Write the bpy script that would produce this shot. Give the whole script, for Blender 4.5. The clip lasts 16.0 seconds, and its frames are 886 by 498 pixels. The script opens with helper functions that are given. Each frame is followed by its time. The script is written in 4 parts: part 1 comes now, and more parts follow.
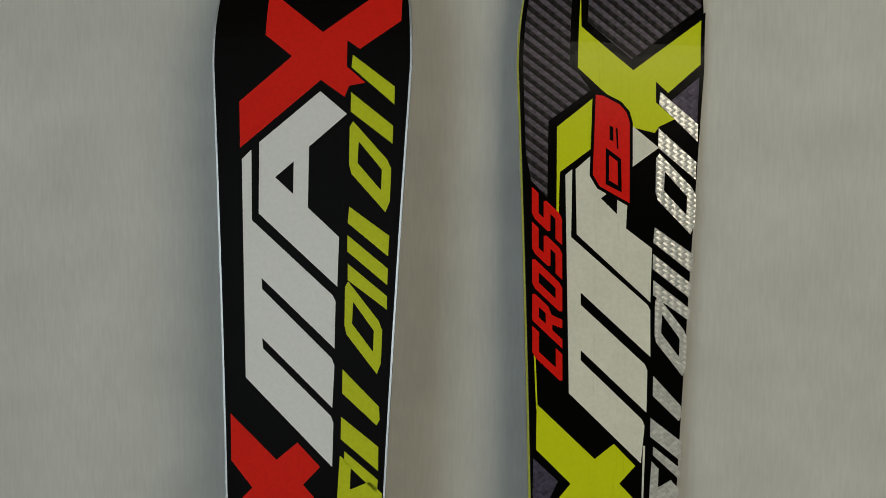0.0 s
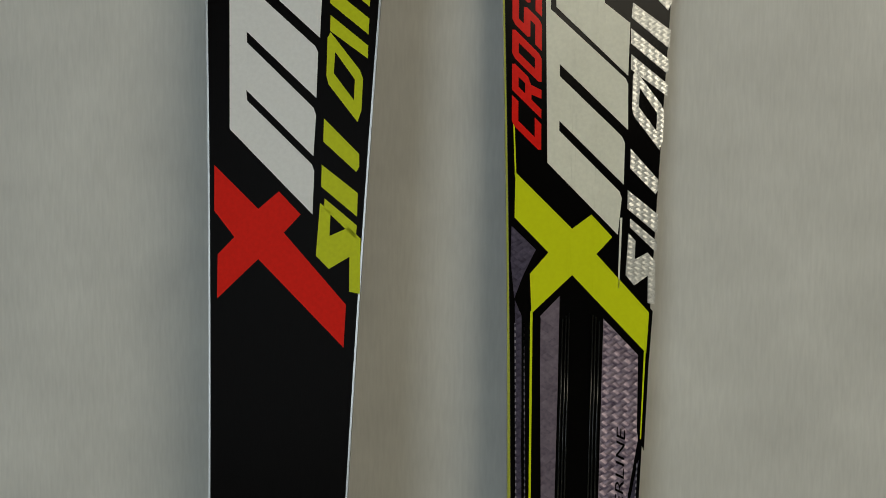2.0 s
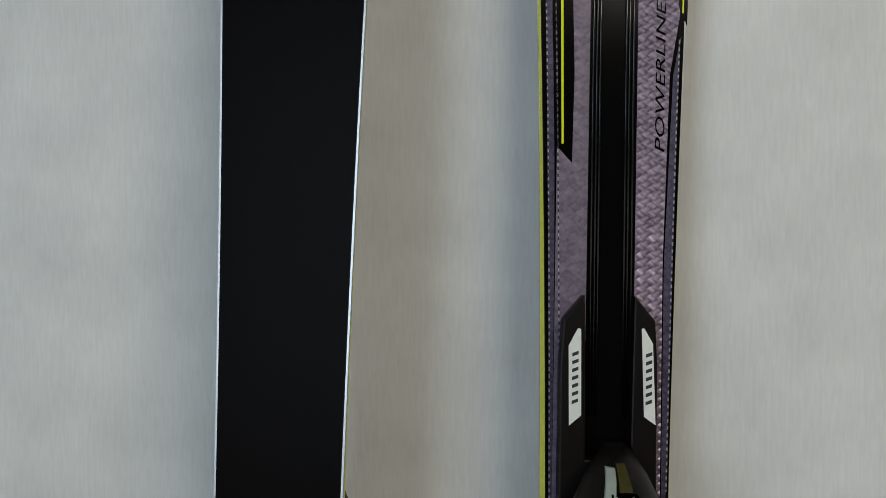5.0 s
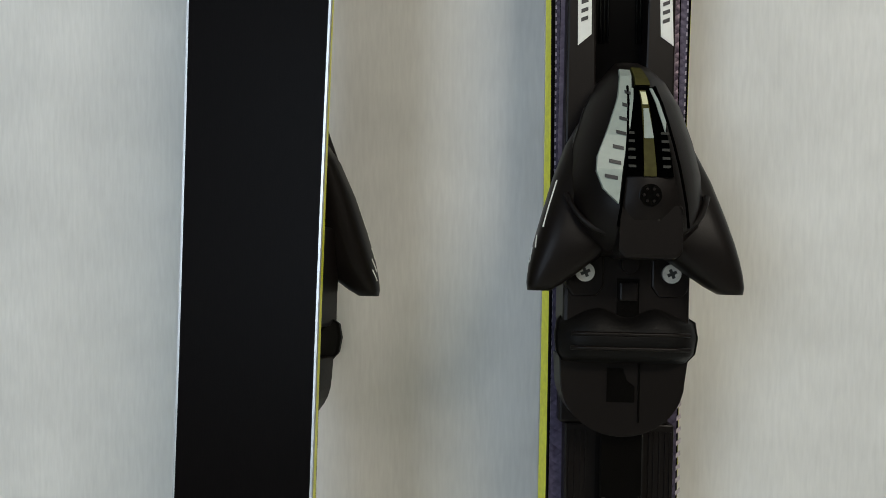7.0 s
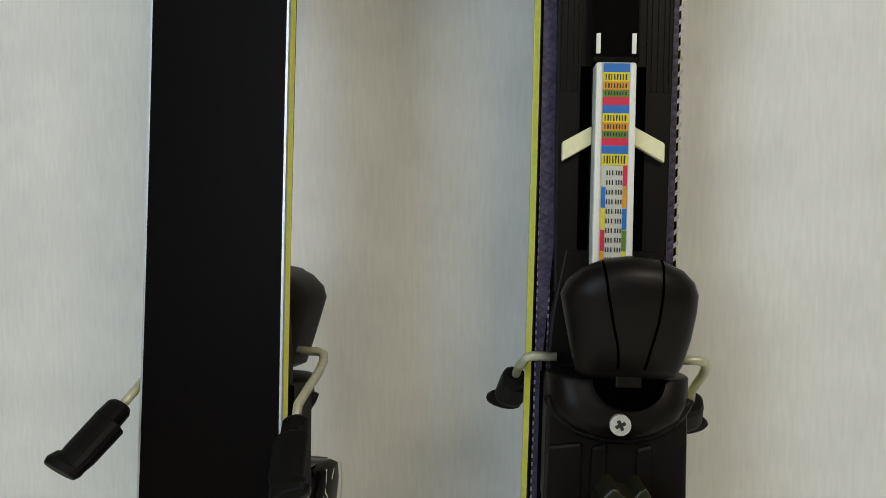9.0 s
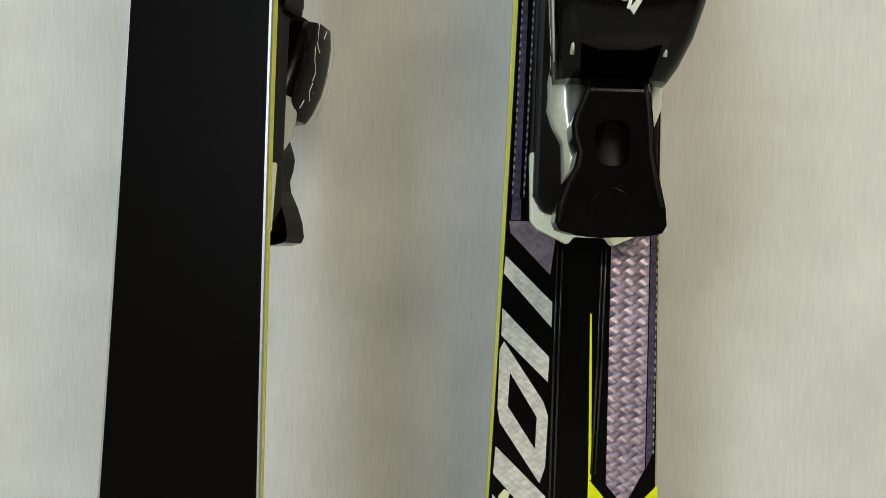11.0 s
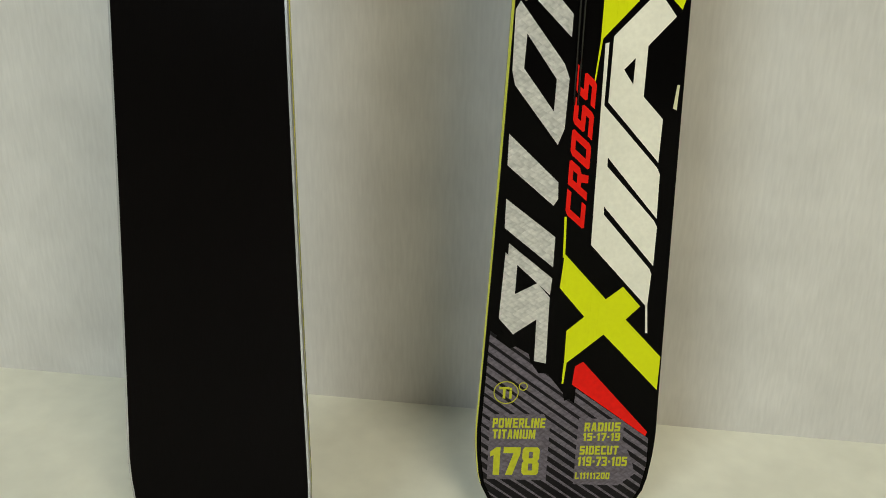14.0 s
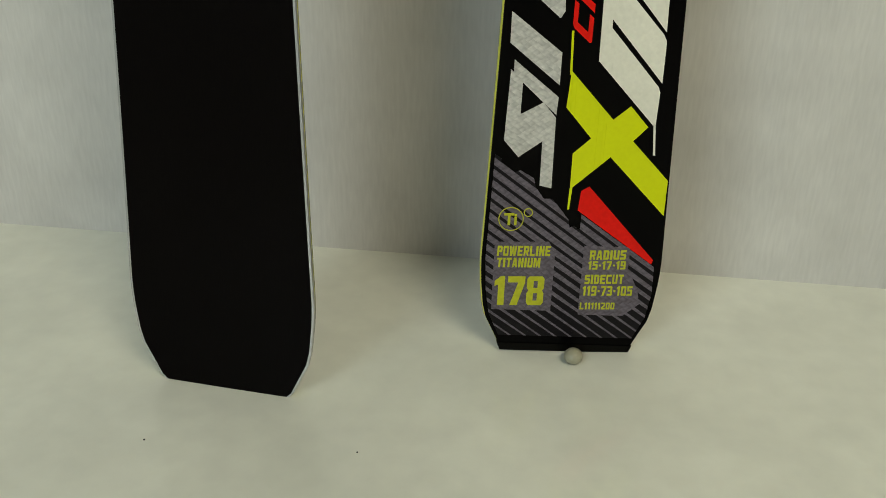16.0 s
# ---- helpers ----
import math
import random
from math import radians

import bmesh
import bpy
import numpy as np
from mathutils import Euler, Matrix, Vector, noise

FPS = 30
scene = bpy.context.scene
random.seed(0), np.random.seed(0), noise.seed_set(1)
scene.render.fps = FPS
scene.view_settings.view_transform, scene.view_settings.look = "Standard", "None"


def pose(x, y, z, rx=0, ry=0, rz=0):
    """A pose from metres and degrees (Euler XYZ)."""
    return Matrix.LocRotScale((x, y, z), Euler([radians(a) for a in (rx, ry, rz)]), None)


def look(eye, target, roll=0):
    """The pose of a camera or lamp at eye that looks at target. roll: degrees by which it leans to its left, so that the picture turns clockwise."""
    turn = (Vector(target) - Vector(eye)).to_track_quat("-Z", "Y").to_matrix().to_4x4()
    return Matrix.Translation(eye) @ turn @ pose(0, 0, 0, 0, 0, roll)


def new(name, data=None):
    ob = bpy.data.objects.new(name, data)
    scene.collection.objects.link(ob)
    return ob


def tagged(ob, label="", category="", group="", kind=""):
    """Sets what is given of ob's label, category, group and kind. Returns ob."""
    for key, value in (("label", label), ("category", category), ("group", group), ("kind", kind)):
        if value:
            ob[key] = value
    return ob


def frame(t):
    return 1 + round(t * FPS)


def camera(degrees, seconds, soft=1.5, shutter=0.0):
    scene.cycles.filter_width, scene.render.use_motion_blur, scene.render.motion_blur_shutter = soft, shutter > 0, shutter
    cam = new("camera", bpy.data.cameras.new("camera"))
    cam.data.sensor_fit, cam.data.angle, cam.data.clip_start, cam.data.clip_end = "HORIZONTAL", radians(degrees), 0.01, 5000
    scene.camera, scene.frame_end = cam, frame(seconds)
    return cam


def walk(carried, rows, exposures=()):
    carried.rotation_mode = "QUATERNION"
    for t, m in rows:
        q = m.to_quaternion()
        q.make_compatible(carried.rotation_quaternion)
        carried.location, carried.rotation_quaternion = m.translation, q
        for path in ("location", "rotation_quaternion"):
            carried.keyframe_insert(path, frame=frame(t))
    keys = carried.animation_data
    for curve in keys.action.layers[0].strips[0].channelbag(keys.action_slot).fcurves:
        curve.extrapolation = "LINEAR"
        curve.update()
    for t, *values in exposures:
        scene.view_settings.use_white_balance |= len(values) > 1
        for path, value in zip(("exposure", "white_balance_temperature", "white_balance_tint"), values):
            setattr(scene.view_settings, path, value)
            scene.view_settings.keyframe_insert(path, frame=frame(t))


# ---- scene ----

# ---------------------------------------------------------------- camera
cam = camera(53.19, 16.0, soft=0.6)

# seconds, x, y, z, yaw, pitch, roll
PATH = [
    (0.0, 0.0042, -0.5905, 1.6198, 3.07, -4.75, -0.03),
    (0.5, 0.0018, -0.5949, 1.5829, 3.04, -3.80, 0.29),
    (1.0, 0.0028, -0.6029, 1.5422, 3.28, -2.67, 0.50),
    (1.5, 0.0046, -0.6067, 1.5037, 2.83, -2.82, 0.41),
    (2.0, 0.0231, -0.6120, 1.4606, 3.54, -3.50, 0.61),
    (2.5, 0.0415, -0.6050, 1.4005, 4.44, -2.24, 0.33),
    (3.0, 0.0448, -0.6034, 1.3387, 4.03, 0.12, 0.68),
    (3.5, 0.0356, -0.6046, 1.3024, 4.25, -0.16, 0.51),
    (3.7, 0.0379, -0.6031, 1.2798, 4.62, 0.05, 0.54),
    (5.8, 0.0495, -0.5772, 1.1177, 8.54, -3.03, -0.06),
    (6.0, 0.0537, -0.5750, 1.0999, 8.63, -3.34, 0.08),
    (6.5, 0.0416, -0.5627, 1.0377, 7.86, -2.83, 0.32),
    (7.0, 0.0398, -0.5438, 0.9692, 7.29, -2.17, 0.28),
    (7.5, 0.0461, -0.5304, 0.9096, 7.82, -1.81, 0.52),
    (8.0, 0.0538, -0.5279, 0.8496, 8.52, -0.31, 0.69),
    (8.5, 0.0686, -0.5237, 0.8247, 11.35, -4.14, 0.48),
    (9.0, 0.0718, -0.5288, 0.7536, 10.76, -4.13, -0.10),
    (9.5, 0.0716, -0.5288, 0.6913, 10.13, -3.95, 0.12),
    (10.0, 0.0764, -0.5301, 0.6262, 10.06, -3.11, 0.38),
    (10.2, 0.0750, -0.5323, 0.6023, 10.27, -3.27, 0.69),
    (12.3, 0.0833, -0.5649, 0.3941, 10.29, -3.08, 1.04),
    (12.5, 0.0832, -0.5643, 0.3939, 9.89, -4.18, 0.79),
    (13.0, 0.0520, -0.5644, 0.3728, 8.38, -7.89, 0.21),
    (13.5, 0.0500, -0.5656, 0.3573, 7.34, -15.21, 0.36),
    (14.0, 0.0493, -0.5606, 0.3467, 7.90, -21.45, 0.77),
    (14.5, 0.0532, -0.5783, 0.3088, 8.62, -23.03, 0.20),
    (15.0, 0.0505, -0.5840, 0.2883, 8.22, -25.26, 0.32),
    (15.5, 0.0480, -0.5819, 0.2819, 7.97, -26.10, 0.35),
    (16.0, 0.0525, -0.5774, 0.2872, 8.14, -25.76, 0.63),
]


def aim(x, y, z, yaw, pitch, roll):
    a, b = radians(yaw), radians(pitch)
    ahead = Vector((-math.sin(a) * math.cos(b), math.cos(a) * math.cos(b), math.sin(b)))
    return look((x, y, z), Vector((x, y, z)) + ahead, roll)


walk(cam, [(r[0], aim(*r[1:])) for r in PATH],
     exposures=[(0.0, -0.75, 6450, 6), (1.5, -0.83, 6550, 6), (3.0, -0.46, 6080, 10), (3.5, -0.36, 5950, 11), (5.8, -0.08, 5880, 11), (7.0, 0.15, 6000, 11), (8.0, 0.28, 6120, 10), (8.5, 0.28, 6170, 10),
                (9.0, 0.25, 6220, 10), (10.0, 0.60, 6380, 9), (12.5, 0.27, 6580, 7), (13.5, 0.29, 6750, 7), (14.5, 0.39, 6650, 6), (15.0, 0.36, 6500, 4), (16.0, 0.08, 6620, 4)])

# ---------------------------------------------------------------- light
world = bpy.data.worlds.new("daylight")
scene.world = world
world.use_nodes = True
sky = world.node_tree.nodes.new("ShaderNodeTexSky")
sky.sky_type, sky.sun_disc, sky.sun_elevation, sky.sun_rotation = "NISHITA", False, radians(35), radians(200)
world.node_tree.links.new(sky.outputs[0], world.node_tree.nodes["Background"].inputs[0])
world.node_tree.nodes["Background"].inputs[1].default_value = 0.1


def area_lamp(name, m, w, h, power, colour):
    lamp = bpy.data.lights.new(name, "AREA")
    lamp.shape, lamp.size, lamp.size_y, lamp.energy, lamp.color = "RECTANGLE", w, h, power, colour
    ob = new(name, lamp)
    ob.matrix_world = m
    return ob


area_lamp("window_daylight", look((-1.2, -2.85, 1.55), (0.0, 0.0, 0.9)), 1.15, 1.7, 28, (0.80, 0.91, 1.0))
area_lamp("ceiling_light", look((1.35, -2.05, 2.6), (0.2, 0.0, 0.4)), 1.25, 0.8, 52, (1.0, 0.885, 0.70))


# ---------------------------------------------------------------- materials
def material(name, colour, rough=0.5, metal=0.0, coat=0.0, grain=0.0, grain_scale=400.0, bump=0.0, stretch=(1, 1, 1), spec=0.5,
             stain=0.0, stain_scale=6.0, ridges=()):
    """A painted or moulded surface: fine grain and broad stains in the colour, grain in the roughness, relief."""
    m = bpy.data.materials.new(name)
    m.use_nodes = True
    nt = m.node_tree
    n, l = nt.nodes, nt.links
    b = n["Principled BSDF"]
    b.inputs["Base Color"].default_value = (*colour, 1)
    b.inputs["Roughness"].default_value = rough
    b.inputs["Metallic"].default_value = metal
    b.inputs["Coat Weight"].default_value = coat
    b.inputs["Coat Roughness"].default_value = 0.06
    b.inputs["Specular IOR Level"].default_value = spec
    at = n.new("ShaderNodeTexCoord")
    mp = n.new("ShaderNodeMapping")
    mp.inputs["Scale"].default_value = stretch
    l.new(at.outputs["Object"], mp.inputs[0])
    fine = n.new("ShaderNodeTexNoise")
    fine.inputs["Scale"].default_value = grain_scale
    fine.inputs["Detail"].default_value = 4
    l.new(mp.outputs[0], fine.inputs[0])
    broad = n.new("ShaderNodeTexNoise")
    broad.inputs["Scale"].default_value = stain_scale
    broad.inputs["Detail"].default_value = 3
    l.new(at.outputs["Object"], broad.inputs[0])
    last = None
    for tex, amount in ((fine, grain), (broad, stain)):
        if not amount:
            continue
        r = n.new("ShaderNodeMapRange")
        r.inputs["From Min"].default_value, r.inputs["From Max"].default_value = 0.3, 0.7
        r.inputs["To Min"].default_value, r.inputs["To Max"].default_value = 1 - amount, 1 + amount
        l.new(tex.outputs[0], r.inputs[0])
        mix = n.new("ShaderNodeMix")
        mix.data_type, mix.blend_type = "RGBA", "MULTIPLY"
        mix.inputs[0].default_value = 1
        if last is None:
            mix.inputs[6].default_value = (*colour, 1)
        else:
            l.new(last, mix.inputs[6])
        l.new(r.outputs[0], mix.inputs[7])
        last = mix.outputs[2]
    if last is not None:
        l.new(last, b.inputs["Base Color"])
    rr = n.new("ShaderNodeMapRange")
    rr.inputs["To Min"].default_value, rr.inputs["To Max"].default_value = max(0.02, rough - 0.06), rough + 0.06
    l.new(broad.outputs[0], rr.inputs[0])
    l.new(rr.outputs[0], b.inputs["Roughness"])
    if ridges:
        sep = n.new("ShaderNodeSeparateXYZ")
        l.new(at.outputs["Object"], sep.inputs[0])
        total = None
        for u in ridges:
            near = n.new("ShaderNodeMath")
            near.operation = "COMPARE"
            l.new(sep.outputs[0], near.inputs[0])
            near.inputs[1].default_value, near.inputs[2].default_value = u, 0.0008
            if total is not None:
                add = n.new("ShaderNodeMath")
                l.new(total, add.inputs[0])
                l.new(near.outputs[0], add.inputs[1])
                total = add.outputs[0]
            else:
                total = near.outputs[0]
        bp = n.new("ShaderNodeBump")
        bp.inputs["Strength"].default_value, bp.inputs["Distance"].default_value = 1.0, 0.004
        l.new(total, bp.inputs["Height"])
        l.new(bp.outputs[0], b.inputs["Normal"])
    if bump:
        bp = n.new("ShaderNodeBump")
        bp.inputs["Strength"].default_value, bp.inputs["Distance"].default_value = 1.0, bump
        l.new(fine.outputs[0], bp.inputs["Height"])
        l.new(bp.outputs[0], b.inputs["Normal"])
    return m


def woven(name, dark, light, period, metal, rough, relief, strand=0.9):
    """Embossed foil: strands woven over and under one another, their shading and small glints painted into the colour;
    period in metres.
    """
    m = bpy.data.materials.new(name)
    m.use_nodes = True
    nt = m.node_tree
    n, l = nt.nodes, nt.links
    b = n["Principled BSDF"]
    b.inputs["Metallic"].default_value, b.inputs["Roughness"].default_value = metal, rough
    b.inputs["Specular IOR Level"].default_value = 0.2
    at = n.new("ShaderNodeTexCoord")
    sep = n.new("ShaderNodeSeparateXYZ")
    l.new(at.outputs["Object"], sep.inputs[0])

    def math_node(op, a, c):
        q = n.new("ShaderNodeMath")
        q.operation = op
        for i, v in enumerate((a, c)):
            if v is None:
                continue
            if isinstance(v, (int, float)):
                q.inputs[i].default_value = v
            else:
                l.new(v, q.inputs[i])
        return q.outputs[0]

    wobble = n.new("ShaderNodeTexNoise")
    wobble.inputs["Scale"].default_value = 90
    l.new(at.outputs["Object"], wobble.inputs[0])
    bent = math_node("MULTIPLY", math_node("SUBTRACT", wobble.outputs[0], 0.5), 0.5)
    across, along = math_node("DIVIDE", sep.outputs[0], period), math_node("DIVIDE", sep.outputs[2], period * 0.72)
    p, q = math_node("ADD", math_node("ADD", across, along), bent), math_node("SUBTRACT", math_node("SUBTRACT", across, along), bent)
    fp, fq = math_node("FRACT", p, None), math_node("FRACT", q, None)
    ip, iq = math_node("FLOOR", p, None), math_node("FLOOR", q, None)
    odd = math_node("FLOORED_MODULO", math_node("ADD", ip, iq), 2.0)

    def pick(u, v):
        """u in even cells, v in odd ones."""
        return math_node("ADD", math_node("MULTIPLY", u, math_node("SUBTRACT", 1.0, odd)), math_node("MULTIPLY", v, odd))

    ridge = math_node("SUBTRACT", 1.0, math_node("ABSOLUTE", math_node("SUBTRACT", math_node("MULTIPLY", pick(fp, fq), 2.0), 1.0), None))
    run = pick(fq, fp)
    cell = n.new("ShaderNodeCombineXYZ")
    l.new(ip, cell.inputs[0])
    l.new(iq, cell.inputs[1])
    chance = n.new("ShaderNodeTexWhiteNoise")
    chance.noise_dimensions = "2D"
    l.new(cell.outputs[0], chance.inputs[0])
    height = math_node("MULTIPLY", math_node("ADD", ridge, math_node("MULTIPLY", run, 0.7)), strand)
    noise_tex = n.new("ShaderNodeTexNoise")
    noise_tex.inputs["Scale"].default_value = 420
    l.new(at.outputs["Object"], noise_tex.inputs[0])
    # light and dark flanks of the strands and random glints, as colour
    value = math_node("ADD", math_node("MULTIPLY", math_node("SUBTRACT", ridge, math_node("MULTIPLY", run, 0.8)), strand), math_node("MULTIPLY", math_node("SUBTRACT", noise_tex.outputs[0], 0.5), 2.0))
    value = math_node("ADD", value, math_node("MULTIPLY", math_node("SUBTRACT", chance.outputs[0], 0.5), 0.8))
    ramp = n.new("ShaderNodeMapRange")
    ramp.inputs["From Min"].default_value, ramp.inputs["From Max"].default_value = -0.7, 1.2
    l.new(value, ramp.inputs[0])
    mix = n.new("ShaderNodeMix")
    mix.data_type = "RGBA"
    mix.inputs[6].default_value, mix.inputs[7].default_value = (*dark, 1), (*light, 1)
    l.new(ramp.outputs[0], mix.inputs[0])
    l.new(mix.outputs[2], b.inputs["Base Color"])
    bp = n.new("ShaderNodeBump")
    bp.inputs["Strength"].default_value, bp.inputs["Distance"].default_value = 1.0, relief
    l.new(height, bp.inputs["Height"])
    l.new(bp.outputs[0], b.inputs["Normal"])
    return m


def striped(name, dark, light, period, slope, share, fade=None):
    """Printed diagonal stripes on grey foil; they fall by slope metres a metre across. fade: (low, high, share at low) broadens them downwards."""
    m = woven(name, light, tuple(min(1, c * 1.9) for c in light), 0.005, 0.12, 0.42, 0.0001)
    nt = m.node_tree
    n, l = nt.nodes, nt.links
    b = n["Principled BSDF"]
    foil = b.inputs["Base Color"].links[0].from_socket
    at = n.new("ShaderNodeTexCoord")
    sep = n.new("ShaderNodeSeparateXYZ")
    l.new(at.outputs["Object"], sep.inputs[0])
    mul = n.new("ShaderNodeMath")
    mul.operation = "MULTIPLY_ADD"
    l.new(sep.outputs[0], mul.inputs[0])
    mul.inputs[1].default_value = slope
    l.new(sep.outputs[2], mul.inputs[2])
    div = n.new("ShaderNodeMath")
    div.operation = "DIVIDE"
    l.new(mul.outputs[0], div.inputs[0])
    div.inputs[1].default_value = period
    frac = n.new("ShaderNodeMath")
    frac.operation = "FRACT"
    l.new(div.outputs[0], frac.inputs[0])
    less = n.new("ShaderNodeMath")
    less.operation = "LESS_THAN"
    l.new(frac.outputs[0], less.inputs[0])
    less.inputs[1].default_value = share
    if fade:
        broaden = n.new("ShaderNodeMapRange")
        l.new(sep.outputs[2], broaden.inputs[0])
        for socket, v in zip(("From Min", "From Max", "To Min", "To Max"), (fade[0], fade[1], fade[2], share)):
            broaden.inputs[socket].default_value = v
        l.new(broaden.outputs[0], less.inputs[1])
    mix = n.new("ShaderNodeMix")
    mix.data_type = "RGBA"
    mix.inputs[7].default_value = (*dark, 1)
    l.new(less.outputs[0], mix.inputs[0])
    l.new(foil, mix.inputs[6])
    l.new(mix.outputs[2], b.inputs["Base Color"])
    return m


WALL = material("wall_covering", (0.66, 0.655, 0.63), 0.55, grain=0.045, grain_scale=130, bump=0.0001, stretch=(3.4, 3.4, 0.45),
                stain=0.075, stain_scale=16)
FLOOR = material("white_board", (0.84, 0.86, 0.76), 0.16, grain=0.03, grain_scale=60, stain=0.075, stain_scale=9, spec=0.5)
# grey of the added room shell, chosen for its reflections and bounce light
PLAIN = material("unseen_room_grey", (0.24, 0.24, 0.23), 0.7, grain=0.03, grain_scale=40)
TOP_BLACK = material("gloss_black_sheet", (0.0022, 0.002, 0.002), 0.16, spec=0.055, grain=0.2, grain_scale=900)
BASE_BLACK = material("sintered_base", (0.0034, 0.0026, 0.0024), 0.34, grain=0.25, grain_scale=700, bump=0.00003, stretch=(4, 4, 0.2), spec=0.033, stain=0.2, stain_scale=5)
RIB_BLACK = material("polished_black_rib", (0.003, 0.003, 0.003), 0.22, spec=0.5, grain=0.2, grain_scale=300)
PRINT_BLACK = material("printed_black", (0.0022, 0.002, 0.002), 0.14, spec=0.06, grain=0.2)
BASE_RED = material("red_base_print", (0.78, 0.020, 0.012), 0.4, grain=0.05, spec=0.03)
BASE_WHITE = material("white_base_print", (0.84, 0.84, 0.84), 0.42, grain=0.03, spec=0.3)
BASE_LIME = material("lime_base_print", (0.60, 0.66, 0.009), 0.4, grain=0.05, spec=0.12)
LIME = material("lime_topsheet_print", (0.70, 0.77, 0.012), 0.2, spec=0.10, grain=0.02, ridges=(-0.0092, -0.0068, 0.0066, 0.0112))
IVORY = material("ivory_topsheet_print", (0.83, 0.82, 0.71), 0.22, spec=0.12, grain=0.04, stain=0.05, stain_scale=30, ridges=(-0.0092, -0.0068, 0.0066, 0.0112))
RED = material("red_topsheet_print", (0.80, 0.014, 0.009), 0.2, spec=0.08, grain=0.06)
YELLOW_WALL = material("yellow_sidewall", (0.80, 0.80, 0.03), 0.35, grain=0.1, grain_scale=300)
STEEL = material("edge_steel", (0.52, 0.52, 0.51), 0.36, metal=0.8, grain=0.1, stretch=(4, 4, 0.3))
CHROME = material("bright_steel", (0.70, 0.71, 0.64), 0.34, metal=0.6, grain=0.08)
ZINC = material("zinc_plated_steel", (0.55, 0.55, 0.52), 0.4, metal=0.45, grain=0.1, grain_scale=500)
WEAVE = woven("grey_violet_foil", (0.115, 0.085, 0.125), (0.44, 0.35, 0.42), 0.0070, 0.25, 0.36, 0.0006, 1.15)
WEAVE_SOFT = woven("soft_violet_foil", (0.115, 0.092, 0.125), (0.24, 0.195, 0.245), 0.0085, 0.12, 0.42, 0.0003, 0.35)
WEAVE_DARK = woven("dark_violet_foil", (0.034, 0.028, 0.052), (0.105, 0.09, 0.145), 0.006, 0.12, 0.42, 0.0002, 0.5)
SILVER = woven("silver_foil", (0.52, 0.52, 0.50), (0.88, 0.87, 0.83), 0.0048, 0.35, 0.32, 0.0003, 0.45)
STRIPES = striped("striped_foil", (0.005, 0.004, 0.006), (0.066, 0.055, 0.074), 0.0072, 0.72, 0.5)
TAIL_STRIPES = striped("tail_striped_foil", (0.006, 0.005, 0.007), (0.098, 0.086, 0.105), 0.0066, 0.72, 0.34, (0.014, 0.062, 0.8))
FOIL = woven("plain_violet_foil", (0.098, 0.086, 0.105), (0.185, 0.163, 0.20), 0.005, 0.12, 0.42, 0.0001)
SEAM = material("pale_seam_print", (0.46, 0.41, 0.45), 0.35, grain=0.3, grain_scale=700)
STITCH = striped("stitched_foil", (0.035, 0.030, 0.055), (0.21, 0.19, 0.23), 0.0042, 0.0, 0.5)
PLASTIC = material("black_plastic", (0.0052, 0.0037, 0.0031), 0.40, spec=0.15, grain=0.25, grain_scale=1500, bump=0.00004)
GLOSS_PLASTIC = material("shiny_black_plastic", (0.002, 0.0017, 0.0014), 0.15, spec=0.13, grain=0.2)
RUBBER = material("grey_black_rubber", (0.0045, 0.004, 0.0036), 0.5, spec=0.1, grain=0.25, grain_scale=900, bump=0.00008)
RUBBER_GREY = material("grey_scale_print", (0.045, 0.045, 0.04), 0.5, spec=0.08, grain=0.1)
BADGE = material("grey_green_badge", (0.30, 0.345, 0.31), 0.35, grain=0.05)
WHITE_PLASTIC = material("white_plastic", (0.72, 0.73, 0.68), 0.4, grain=0.03)
CREAM = material("cream_plastic", (0.83, 0.84, 0.69), 0.42, grain=0.03, stain=0.06, stain_scale=60)
PALE = material("pale_yellow_plastic", (0.70, 0.69, 0.44), 0.45, grain=0.04)
CLEAR = material("smoky_window", (0.05, 0.046, 0.013), 0.45, spec=0.05,  grain=0.2, grain_scale=300)
CHART = {c: material("chart_" + c, v, 0.4, grain=0.05) for c, v in dict(
    blue=(0.02, 0.14, 0.46), yellow=(0.66, 0.55, 0.02), orange=(0.62, 0.27, 0.015), green=(0.10, 0.20, 0.02),
    red=(0.55, 0.02, 0.06), white=(0.50, 0.51, 0.45)).items()}
WIRE = material("yellowed_steel_wire", (0.46, 0.45, 0.33), 0.42, metal=0.35, grain=0.1, grain_scale=500)
# olive reflection of the lever hollow put into the colour; the bracket shares it
OLIVE_SHEEN = material("olive_sheen_plastic", (0.017, 0.017, 0.008), 0.38, grain=0.4, grain_scale=250, bump=0.0002, spec=0.3)
# near black, no gloss: seams, window frame, and painted shade of gaps and recesses
SHADE_BLACK = material("shade_black", (0.0006, 0.0006, 0.0006), 0.8, spec=0.0)
DULL_LIME = material("dull_lime_print", (0.50, 0.52, 0.03), 0.3, grain=0.1, spec=0.2)
INK = material("dark_ink", (0.02, 0.02, 0.022), 0.5)
BEAD = material("translucent_rubber_bead", (0.38, 0.37, 0.27), 0.3, grain=0.06, grain_scale=200)


# ---------------------------------------------------------------- mesh helpers
from mathutils.bvhtree import BVHTree

THICK = 0.0145          # ski thickness
CURL_FROM, CURL = 1.70, 2.8


